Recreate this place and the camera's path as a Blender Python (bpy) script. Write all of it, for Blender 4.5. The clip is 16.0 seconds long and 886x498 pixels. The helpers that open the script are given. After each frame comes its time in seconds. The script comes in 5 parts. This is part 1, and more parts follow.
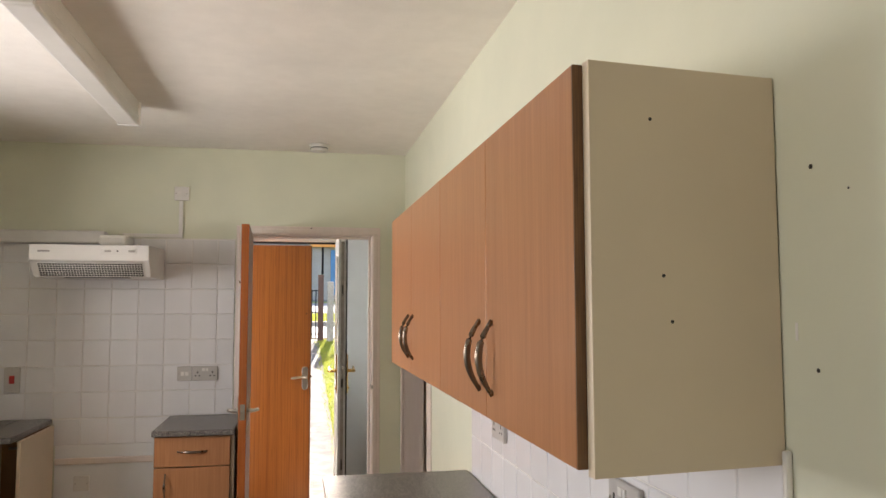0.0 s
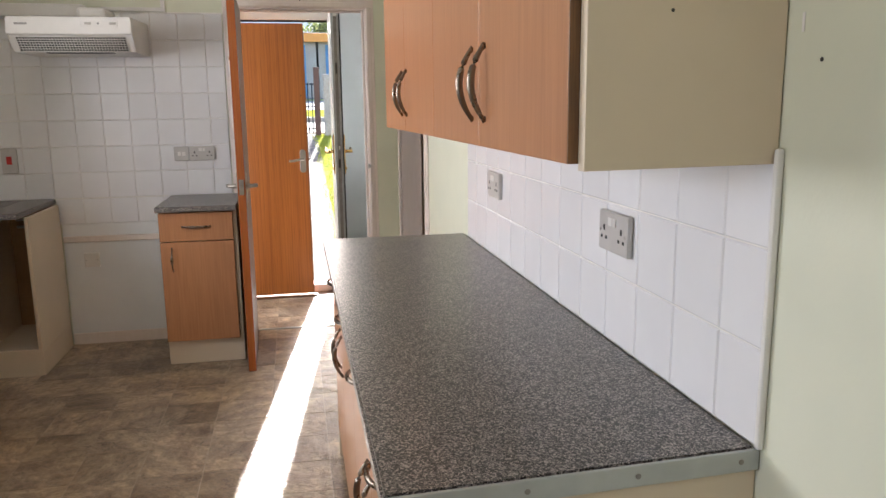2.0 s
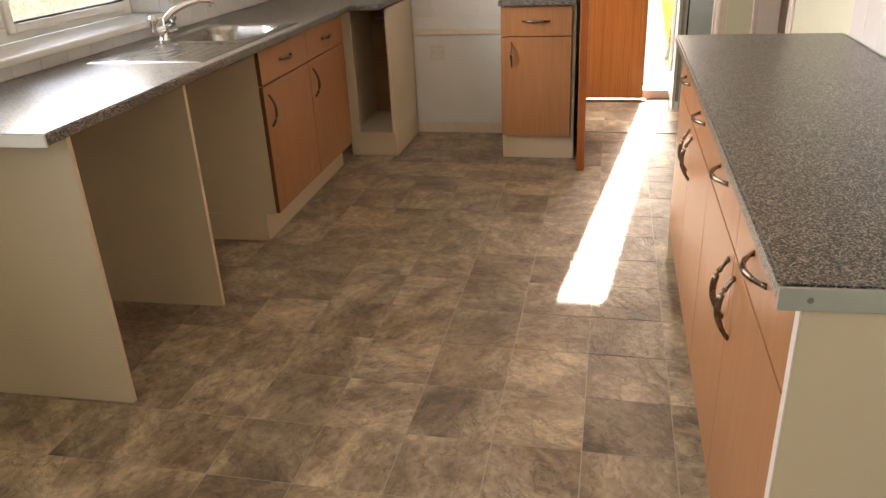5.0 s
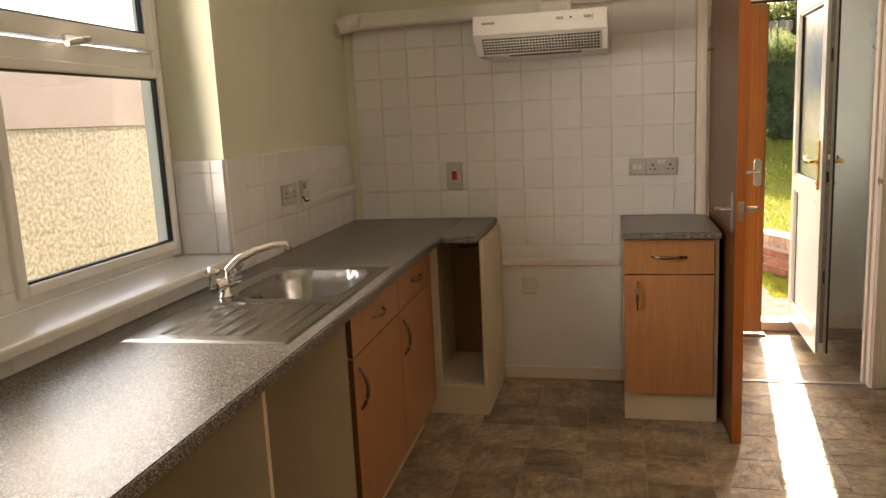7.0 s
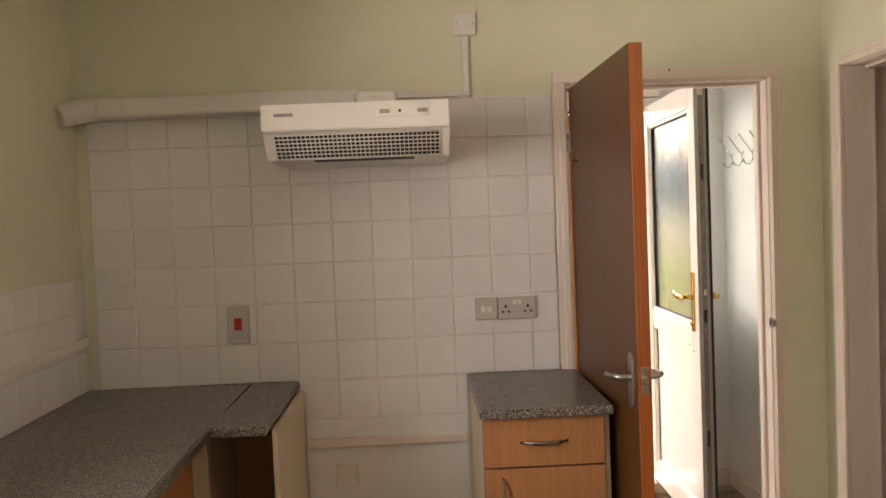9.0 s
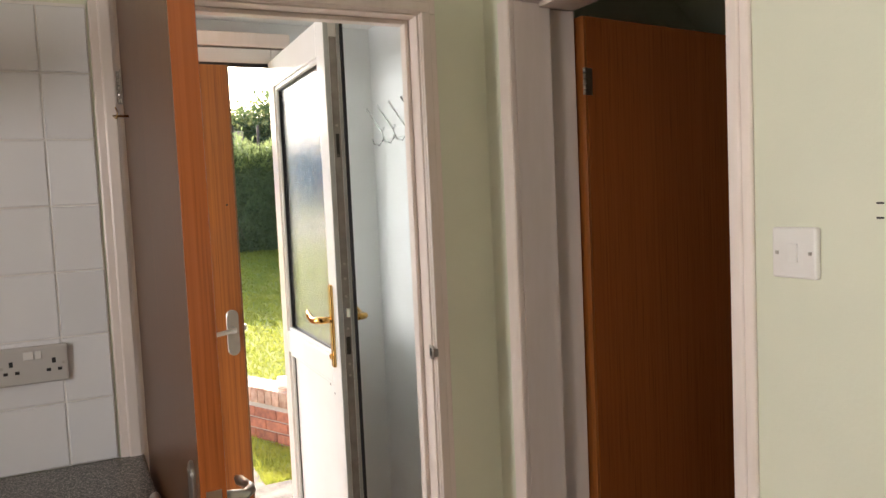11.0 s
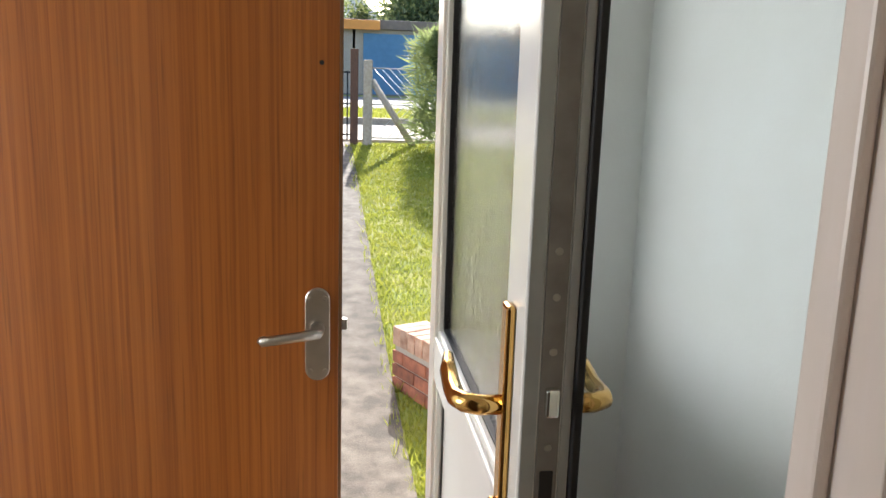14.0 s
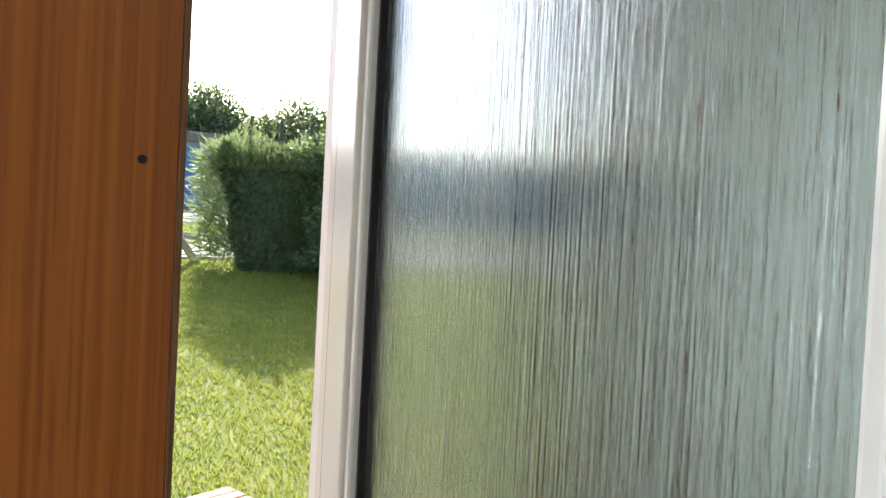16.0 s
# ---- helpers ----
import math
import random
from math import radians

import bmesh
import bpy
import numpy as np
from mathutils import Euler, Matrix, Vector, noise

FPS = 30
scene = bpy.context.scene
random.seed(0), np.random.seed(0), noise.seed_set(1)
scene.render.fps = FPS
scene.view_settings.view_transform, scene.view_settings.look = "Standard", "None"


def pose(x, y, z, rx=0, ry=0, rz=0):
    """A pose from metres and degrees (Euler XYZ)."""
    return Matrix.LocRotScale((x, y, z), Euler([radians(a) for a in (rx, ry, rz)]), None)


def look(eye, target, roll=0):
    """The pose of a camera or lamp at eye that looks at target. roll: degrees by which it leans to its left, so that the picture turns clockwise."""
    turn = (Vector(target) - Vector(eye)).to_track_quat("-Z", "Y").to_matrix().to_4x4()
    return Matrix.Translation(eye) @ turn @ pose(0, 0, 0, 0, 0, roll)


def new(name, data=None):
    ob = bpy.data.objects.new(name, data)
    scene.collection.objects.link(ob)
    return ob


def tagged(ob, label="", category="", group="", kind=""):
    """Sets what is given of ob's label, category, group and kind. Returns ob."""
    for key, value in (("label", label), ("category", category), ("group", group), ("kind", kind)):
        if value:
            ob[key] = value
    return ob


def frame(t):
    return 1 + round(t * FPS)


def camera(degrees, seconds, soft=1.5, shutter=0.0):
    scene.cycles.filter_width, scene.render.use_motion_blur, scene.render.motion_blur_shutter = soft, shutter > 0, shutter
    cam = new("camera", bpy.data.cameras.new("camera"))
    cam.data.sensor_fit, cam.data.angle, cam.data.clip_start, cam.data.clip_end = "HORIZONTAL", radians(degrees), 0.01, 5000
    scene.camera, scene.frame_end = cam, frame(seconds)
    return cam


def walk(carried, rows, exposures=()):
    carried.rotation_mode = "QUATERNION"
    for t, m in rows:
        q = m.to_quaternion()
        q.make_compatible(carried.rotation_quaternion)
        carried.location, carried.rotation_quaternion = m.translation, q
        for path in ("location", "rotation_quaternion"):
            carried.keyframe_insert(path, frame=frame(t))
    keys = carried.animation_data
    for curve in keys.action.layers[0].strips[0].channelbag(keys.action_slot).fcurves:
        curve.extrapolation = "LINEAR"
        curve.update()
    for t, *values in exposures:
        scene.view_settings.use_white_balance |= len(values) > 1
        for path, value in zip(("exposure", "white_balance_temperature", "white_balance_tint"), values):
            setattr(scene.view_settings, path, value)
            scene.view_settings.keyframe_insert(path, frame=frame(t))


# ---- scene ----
cam = camera(60.9, 16.0)
PATH = [
    (0, (0.412, 0.18, 1.554), (0.793, 2.138, 1.705), -0.1),
    (0.5, (0.413, 0.171, 1.529), (0.804, 2.131, 1.58), 0.0),
    (1, (0.422, 0.179, 1.501), (0.805, 2.141, 1.434), -0.1),
    (1.5, (0.427, 0.191, 1.46), (0.81, 2.142, 1.245), -0.4),
    (2, (0.431, 0.2, 1.414), (0.803, 2.129, 1.041), -0.7),
    (2.5, (0.432, 0.196, 1.365), (0.783, 2.09, 0.826), -0.8),
    (3, (0.428, 0.194, 1.332), (0.737, 2.041, 0.628), -1.1),
    (3.5, (0.427, 0.19, 1.315), (0.661, 1.979, 0.452), -1.7),
    (4, (0.421, 0.195, 1.302), (0.55, 1.93, 0.316), -1.9),
    (4.5, (0.371, 0.181, 1.325), (0.278, 1.937, 0.373), -1.9),
    (5, (0.293, 0.182, 1.369), (-0.122, 1.957, 0.545), -2.8),
    (5.2, (0.25, 0.189, 1.402), (-0.28, 1.961, 0.642), -3.3),
    (7.5, (-0.459, 1.306, 1.453), (-0.833, 3.255, 1.203), -3.5),
    (8, (-0.51, 1.571, 1.473), (-0.723, 3.552, 1.3), -3.1),
    (10.5, (-0.217, 2.825, 1.503), (0.426, 4.718, 1.469), -3.0),
    (10.6, (-0.18, 2.872, 1.495), (0.525, 4.744, 1.446), -3.0),
    (11, (-0.019, 3.045, 1.485), (0.856, 4.839, 1.352), -2.6),
    (11.5, (0.123, 3.358, 1.46), (1.118, 5.075, 1.205), -2.2),
    (12, (0.268, 3.615, 1.433), (1.23, 5.325, 1.048), -1.7),
    (12.2, (0.34, 3.718, 1.423), (1.25, 5.445, 0.99), -1.4),
    (12.5, (0.412, 3.849, 1.415), (1.215, 5.61, 0.912), -1.1),
    (13, (0.439, 4.054, 1.406), (1.032, 5.869, 0.812), -0.1),
    (13.5, (0.453, 4.333, 1.413), (0.899, 6.201, 0.855), 1.0),
    (14, (0.495, 4.564, 1.432), (0.804, 6.504, 1.061), 1.8),
    (14.5, (0.46, 4.771, 1.441), (0.688, 6.745, 1.213), 2.2),
    (15, (0.412, 4.956, 1.451), (0.707, 6.93, 1.323), 2.9),
    (15.5, (0.44, 5.104, 1.449), (0.956, 7.036, 1.391), 2.9),
    (16, (0.449, 5.169, 1.45), (1.302, 6.977, 1.401), 3.0),
]
EXPOSURES = [(0.0, 2.12, 6400, 15), (2.5, 2.4, 5800, 14), (3.5, 2.48, 5700, 14), (5.0, 2.65, 6800, 14), (7.5, 1.9, 8000, 17), (8.0, 2.05, 8000, 19), (10.5, 2.1, 6400, 14),
             (11.5, 2.05, 6500, 14), (12.0, 2.15, 6600, 14), (12.5, 2.2, 7000, 15), (13.0, 2.05, 7300, 15), (13.5, 1.68, 6600, 13), (14.5, 1.45, 6100, 9), (15.5, 1.35, 6300, 10), (16.0, 1.4, 5800, 8)]
walk(cam, [(t, look(eye, target, roll)) for t, eye, target, roll in PATH], EXPOSURES)

# ---- world, sun and light at openings ----
SUN_AZ, SUN_EL = 7.0, 30.0          # degrees from +y towards +x, and above the horizon
world = bpy.data.worlds.new("sky")
scene.world = world
world.use_nodes = True
wn = world.node_tree
sky = wn.nodes.new("ShaderNodeTexSky")
sky.sky_type = 'NISHITA'
sky.sun_disc = False
sky.sun_elevation = radians(SUN_EL)
sky.sun_rotation = radians(SUN_AZ)
sky.air_density, sky.dust_density, sky.ozone_density = 1.0, 2.5, 1.0
back = wn.nodes["Background"]
back.inputs["Strength"].default_value = 0.15
wn.links.new(sky.outputs["Color"], back.inputs["Color"])

sun_data = bpy.data.lights.new("sun", 'SUN')
sun_data.energy, sun_data.angle, sun_data.color = 4.6, radians(0.6), (1.0, 0.93, 0.82)
sun = new("sun", sun_data)
sdir = Vector((math.sin(radians(SUN_AZ)) * math.cos(radians(SUN_EL)), math.cos(radians(SUN_AZ)) * math.cos(radians(SUN_EL)), math.sin(radians(SUN_EL))))
sun.matrix_world = look(sdir * 30, (0, 0, 0))


def window_light(name, eye, target, sx, sy, watts, colour, spread=180):
    data = bpy.data.lights.new(name, 'AREA')
    data.shape, data.size, data.size_y, data.energy, data.color = 'RECTANGLE', sx, sy, watts, colour
    data.spread = radians(spread)
    ob = new(name, data)
    ob.matrix_world = look(eye, target)
    return ob


window_light("kitchen_window_light", (-1.885, 2.93, 1.58), (0.3, 2.98, 1.72), 1.0, 0.85, 7.2, (1.0, 0.97, 0.92), 130)
# Added fill: no window is seen here; it brightens the right-hand wall.
window_light("side_fill_light", (-1.66, 0.10, 1.5), (1.0, 0.17, 2.1), 1.2, 1.1, 3.6, (1.0, 0.98, 0.95))
# Unseen store window, assumed and added to light the lobby from the left.
window_light("assumed_store_light", (-1.42, 5.42, 1.38), (1.16, 5.55, 1.05), 0.7, 0.95, 8.8, (1.0, 0.98, 0.95))


# ---- materials ----
def shade(name, colour, rough=0.5, metal=0.0, second=None, scale=8.0, stretch=(1, 1, 1), bump=0.0, bump_scale=60.0, detail=4.0,
          contrast=(0.35, 0.65), per_piece=0.0, spec=0.5, coat=0.0, rough_var=0.0, swirl=0.0, fine=0.0):
    """A surface with a colour mottled at two scales, fine relief, and a slight change from piece to piece."""
    m = bpy.data.materials.new(name)
    m.use_nodes = True
    nt = m.node_tree
    b = nt.nodes["Principled BSDF"]
    b.inputs["Roughness"].default_value = rough
    b.inputs["Metallic"].default_value = metal
    b.inputs["Specular IOR Level"].default_value = spec
    b.inputs["Coat Weight"].default_value = coat
    b.inputs["Coat Roughness"].default_value = 0.12
    geo = nt.nodes.new("ShaderNodeNewGeometry")
    mp = nt.nodes.new("ShaderNodeMapping")
    mp.inputs["Scale"].default_value = stretch
    nt.links.new(geo.outputs["Position"], mp.inputs["Vector"])
    vec = mp.outputs["Vector"]
    info = nt.nodes.new("ShaderNodeObjectInfo")
    if per_piece:
        sc = nt.nodes.new("ShaderNodeVectorMath")
        sc.operation = 'SCALE'
        sc.inputs["Scale"].default_value = 37.0
        one = nt.nodes.new("ShaderNodeCombineXYZ")
        for k in range(3):
            nt.links.new(info.outputs["Random"], one.inputs[k])
        nt.links.new(one.outputs[0], sc.inputs[0])
        ad = nt.nodes.new("ShaderNodeVectorMath")
        ad.operation = 'ADD'
        nt.links.new(vec, ad.inputs[0])
        nt.links.new(sc.outputs[0], ad.inputs[1])
        vec = ad.outputs[0]
    n1 = nt.nodes.new("ShaderNodeTexNoise")
    n1.inputs["Scale"].default_value = scale
    n1.inputs["Detail"].default_value = detail
    n1.inputs["Distortion"].default_value = swirl
    nt.links.new(vec, n1.inputs["Vector"])
    ramp = nt.nodes.new("ShaderNodeMapRange")
    ramp.inputs["From Min"].default_value, ramp.inputs["From Max"].default_value = contrast
    nt.links.new(n1.outputs["Fac"], ramp.inputs["Value"])
    mix = nt.nodes.new("ShaderNodeMix")
    mix.data_type = 'RGBA'
    second = second or tuple(c * 0.92 for c in colour)
    mix.inputs["A"].default_value = (*colour, 1)
    mix.inputs["B"].default_value = (*second, 1)
    nt.links.new(ramp.outputs["Result"], mix.inputs["Factor"])
    out = mix.outputs["Result"]
    n2 = nt.nodes.new("ShaderNodeTexNoise")
    n2.inputs["Scale"].default_value = max(0.7, scale * 0.13)
    n2.inputs["Detail"].default_value = 3
    nt.links.new(vec, n2.inputs["Vector"])
    hsv = nt.nodes.new("ShaderNodeHueSaturation")
    mr = nt.nodes.new("ShaderNodeMapRange")
    mr.inputs["To Min"].default_value, mr.inputs["To Max"].default_value = 0.9, 1.1
    nt.links.new(n2.outputs["Fac"], mr.inputs["Value"])
    val = mr.outputs["Result"]
    if per_piece:
        pr = nt.nodes.new("ShaderNodeMapRange")
        pr.inputs["To Min"].default_value, pr.inputs["To Max"].default_value = 1 - per_piece, 1 + per_piece
        nt.links.new(info.outputs["Random"], pr.inputs["Value"])
        mu = nt.nodes.new("ShaderNodeMath")
        mu.operation = 'MULTIPLY'
        nt.links.new(val, mu.inputs[0])
        nt.links.new(pr.outputs["Result"], mu.inputs[1])
        val = mu.outputs[0]
    if fine:
        n4 = nt.nodes.new("ShaderNodeTexNoise")
        n4.inputs["Scale"].default_value, n4.inputs["Detail"].default_value, n4.inputs["Roughness"].default_value = bump_scale * 1.3, 10, 0.72
        nt.links.new(vec, n4.inputs["Vector"])
        fr = nt.nodes.new("ShaderNodeMapRange")
        fr.inputs["From Min"].default_value, fr.inputs["From Max"].default_value = 0.32, 0.68
        fr.inputs["To Min"].default_value, fr.inputs["To Max"].default_value = 1 - fine, 1 + fine
        nt.links.new(n4.outputs["Fac"], fr.inputs["Value"])
        mf = nt.nodes.new("ShaderNodeMath")
        mf.operation = 'MULTIPLY'
        nt.links.new(val, mf.inputs[0])
        nt.links.new(fr.outputs["Result"], mf.inputs[1])
        val = mf.outputs[0]
    nt.links.new(val, hsv.inputs["Value"])
    nt.links.new(out, hsv.inputs["Color"])
    nt.links.new(hsv.outputs["Color"], b.inputs["Base Color"])
    if rough_var:
        rr = nt.nodes.new("ShaderNodeMapRange")
        rr.inputs["To Min"].default_value, rr.inputs["To Max"].default_value = rough - rough_var, rough + rough_var
        nt.links.new(n1.outputs["Fac"], rr.inputs["Value"])
        nt.links.new(rr.outputs["Result"], b.inputs["Roughness"])
    if bump:
        n3 = nt.nodes.new("ShaderNodeTexNoise")
        n3.inputs["Scale"].default_value = bump_scale
        n3.inputs["Detail"].default_value = 5
        nt.links.new(vec, n3.inputs["Vector"])
        bp = nt.nodes.new("ShaderNodeBump")
        bp.inputs["Strength"].default_value = bump
        bp.inputs["Distance"].default_value = 0.004
        nt.links.new(n3.outputs["Fac"], bp.inputs["Height"])
        nt.links.new(bp.outputs["Normal"], b.inputs["Normal"])
    return m


WALL = shade("wall_paint", (0.73, 0.73, 0.58), 0.6, second=(0.70, 0.705, 0.56), scale=5, bump=0.12, bump_scale=90)
WALL_WHITE = shade("lobby_paint", (0.80, 0.80, 0.80), 0.55, second=(0.77, 0.765, 0.75), scale=4, bump=0.12, bump_scale=90)
CEIL = shade("ceiling_paint", (0.90, 0.85, 0.79), 0.8, second=(0.87, 0.82, 0.76), scale=14, bump=0.35, bump_scale=120)
GLOSS = shade("gloss_trim_paint", (0.80, 0.70, 0.64), 0.3, second=(0.77, 0.67, 0.60), scale=12, bump=0.06, bump_scale=40, stretch=(4, 4, 0.6))
TILE = shade("glazed_tile", (0.82, 0.805, 0.81), 0.20, second=(0.80, 0.785, 0.79), scale=9, bump=0.04, bump_scale=14, per_piece=0.02)
GROUT = shade("grout", (0.83, 0.80, 0.76), 0.7, second=(0.78, 0.74, 0.69), scale=20)
JOINT = shade("vinyl_joint", (0.46, 0.38, 0.29), 0.45, scale=20)
BEECH = shade("beech_laminate", (0.46, 0.215, 0.096), 0.33, second=(0.385, 0.170, 0.072), scale=9, detail=8, stretch=(14, 14, 0.55), contrast=(0.3, 0.7), bump=0.03, bump_scale=50)
EDGE = shade("dark_door_edge", (0.20, 0.095, 0.035), 0.4, second=(0.10, 0.045, 0.018), scale=16, stretch=(30, 30, 0.6))
CREAM = shade("cream_carcass", (0.69, 0.575, 0.43), 0.42, second=(0.66, 0.55, 0.41), scale=4, bump=0.05, bump_scale=70)
# Back of open-fronted units: brown that puts the recess's dimness into the colour.
DIM_BACK = shade("dimmed_carcass_back", (0.42, 0.26, 0.13), 0.6, second=(0.36, 0.21, 0.10), scale=5)
STEEL = shade("brushed_steel", (0.43, 0.415, 0.395), 0.24, 1.0, second=(0.37, 0.355, 0.335), scale=12, stretch=(1, 20, 1), rough_var=0.06)
CHROME = shade("chrome", (0.78, 0.78, 0.78), 0.09, 1.0, scale=5)
NICKEL = shade("satin_nickel", (0.50, 0.47, 0.43), 0.30, 1.0, second=(0.45, 0.42, 0.38), scale=30, rough_var=0.05)
BRONZE = shade("bronzed_nickel", (0.25, 0.205, 0.165), 0.28, 1.0, second=(0.2, 0.16, 0.13), scale=30, rough_var=0.05)
BRASS = shade("polished_brass", (0.72, 0.47, 0.16), 0.16, 1.0, second=(0.62, 0.38, 0.12), scale=20, rough_var=0.06)
UPVC = shade("white_upvc", (0.82, 0.81, 0.79), 0.22, second=(0.80, 0.79, 0.76), scale=6)
UPVC_EDGE = shade("grey_keep_rail", (0.33, 0.31, 0.29), 0.35, 0.7, second=(0.25, 0.23, 0.22), scale=25)
BLACK = shade("black_gasket", (0.012, 0.011, 0.012), 0.5, scale=30)
PLASTIC = shade("white_plastic", (0.78, 0.75, 0.71), 0.3, second=(0.76, 0.73, 0.69), scale=20)
GREYPLATE = shade("grey_plastic_plate", (0.56, 0.53, 0.50), 0.35, second=(0.53, 0.50, 0.47), scale=20)
DARKGAP = shade("dark_slot", (0.02, 0.018, 0.016), 0.6, scale=30)
REDSW = shade("red_rocker", (0.55, 0.03, 0.02), 0.3, scale=30)
TRIM_GREY = shade("grey_metal_trim", (0.52, 0.54, 0.54), 0.38, 0.6, second=(0.46, 0.48, 0.48), scale=18, rough_var=0.05)
BRICK = shade("red_brick", (0.36, 0.13, 0.075), 0.85, second=(0.22, 0.085, 0.055), scale=22, bump=0.6, bump_scale=90, per_piece=0.25)
# Cap bricks, paler than those in the sides.
BRICK_TOP = shade("pale_cap_brick", (0.52, 0.36, 0.27), 0.85, second=(0.34, 0.19, 0.13), scale=18, bump=0.6, bump_scale=90, per_piece=0.2)
MORTAR = shade("mortar", (0.42, 0.38, 0.33), 0.9, scale=40, bump=0.4)
CONCRETE = shade("path_concrete", (0.145, 0.118, 0.09), 0.9, second=(0.055, 0.042, 0.031), fine=0.3, scale=9, detail=10, bump=0.7, bump_scale=130)
POST = shade("concrete_post", (0.42, 0.37, 0.31), 0.9, second=(0.33, 0.28, 0.23), scale=25, bump=0.4)
BROWNPOST = shade("brown_wood_post", (0.12, 0.055, 0.035), 0.7, second=(0.08, 0.035, 0.022), scale=20, stretch=(5, 5, 0.6))
ASPHALT = shade("asphalt", (0.20, 0.19, 0.18), 0.9, second=(0.15, 0.145, 0.14), scale=30, bump=0.3)
SOIL = shade("lawn_soil", (0.16, 0.20, 0.03), 0.95, second=(0.27, 0.26, 0.055), scale=3.5, detail=8, bump=0.8, bump_scale=60)
BLADE = shade("grass_blade", (0.165, 0.215, 0.022), 0.55, second=(0.29, 0.27, 0.04), scale=2.2, detail=6, spec=0.3)
LEAF = shade("hedge_leaf", (0.10, 0.13, 0.06), 0.5, second=(0.06, 0.09, 0.04), scale=6, spec=0.4)
LEAF_PALE = shade("pale_leaf", (0.18, 0.22, 0.08), 0.5, second=(0.085, 0.125, 0.04), scale=5, spec=0.4)
LEAF_YEL = shade("yellow_green_leaf", (0.27, 0.28, 0.11), 0.55, second=(0.10, 0.14, 0.06), scale=1.4)
BARK = shade("bark", (0.10, 0.07, 0.05), 0.9, scale=20, bump=0.6)
BLUE = shade("blue_garage_paint", (0.075, 0.20, 0.36), 0.5, second=(0.065, 0.18, 0.32), scale=6)
RENDER = shade("pebbledash", (0.62, 0.55, 0.45), 0.95, second=(0.34, 0.28, 0.21), scale=30, detail=5, bump=1.0, bump_scale=34, fine=0.35)
ROOF = shade("brown_roof", (0.22, 0.17, 0.14), 0.8, second=(0.18, 0.14, 0.115), scale=6, bump=0.3)
HOUSE = shade("far_house_render", (0.66, 0.60, 0.52), 0.9, second=(0.6, 0.55, 0.48), scale=3)
CARPET = shade("dark_carpet", (0.27, 0.17, 0.13), 0.95, second=(0.17, 0.105, 0.08), scale=40, bump=0.6, bump_scale=200)
WIRE = shade("grey_wire", (0.45, 0.42, 0.38), 0.5, scale=30)
FENCEWIRE = shade("galvanised_wire", (0.55, 0.55, 0.55), 0.45, 0.6, scale=30)


def leafy(m, colour, share):
    """Lets light through thin leaves and blades."""
    nt = m.node_tree
    tr = nt.nodes.new("ShaderNodeBsdfTranslucent")
    tr.inputs["Color"].default_value = (*colour, 1)
    mx = nt.nodes.new("ShaderNodeMixShader")
    mx.inputs[0].default_value = share
    out = nt.nodes["Material Output"]
    nt.links.new(nt.nodes["Principled BSDF"].outputs[0], mx.inputs[1])
    nt.links.new(tr.outputs[0], mx.inputs[2])
    nt.links.new(mx.outputs[0], out.inputs["Surface"])


leafy(BLADE, (0.36, 0.38, 0.06), 0.45)
leafy(LEAF, (0.12, 0.18, 0.05), 0.3)
leafy(LEAF_PALE, (0.34, 0.40, 0.16), 0.45)
leafy(LEAF_YEL, (0.36, 0.38, 0.14), 0.4)


def worktop_material():
    m = shade("speckled_worktop", (0.085, 0.078, 0.072), 0.30, second=(0.06, 0.055, 0.05), scale=30, bump=0.03, bump_scale=200)
    nt = m.node_tree
    b = nt.nodes["Principled BSDF"]
    geo = nt.nodes.new("ShaderNodeNewGeometry")
    wob = nt.nodes.new("ShaderNodeTexNoise")
    wob.inputs["Scale"].default_value, wob.inputs["Detail"].default_value = 260, 2
    nt.links.new(geo.outputs["Position"], wob.inputs["Vector"])
    push = nt.nodes.new("ShaderNodeVectorMath")
    push.operation = 'SCALE'
    push.inputs["Scale"].default_value = 0.005
    nt.links.new(wob.outputs["Color"], push.inputs[0])
    at = nt.nodes.new("ShaderNodeVectorMath")
    nt.links.new(geo.outputs["Position"], at.inputs[0])
    nt.links.new(push.outputs[0], at.inputs[1])
    n = nt.nodes.new("ShaderNodeTexVoronoi")
    n.inputs["Scale"].default_value = 400
    nt.links.new(at.outputs[0], n.inputs["Vector"])
    r = nt.nodes.new("ShaderNodeValToRGB")
    r.color_ramp.interpolation = 'CONSTANT'
    r.color_ramp.elements[0].position, r.color_ramp.elements[0].color = 0.0, (0.014, 0.012, 0.011, 1)
    r.color_ramp.elements[1].position, r.color_ramp.elements[1].color = 0.82, (0.42, 0.37, 0.33, 1)
    for at_x, c in ((0.30, 0.055), (0.55, 0.16), (0.70, 0.27)):
        e = r.color_ramp.elements.new(at_x)
        e.color = (c, c * 0.92, c * 0.84, 1)
    sep = nt.nodes.new("ShaderNodeSeparateColor")
    nt.links.new(n.outputs["Color"], sep.inputs["Color"])
    nt.links.new(sep.outputs["Red"], r.inputs["Fac"])
    nt.links.new(r.outputs["Color"], b.inputs["Base Color"])
    return m


WORKTOP = worktop_material()


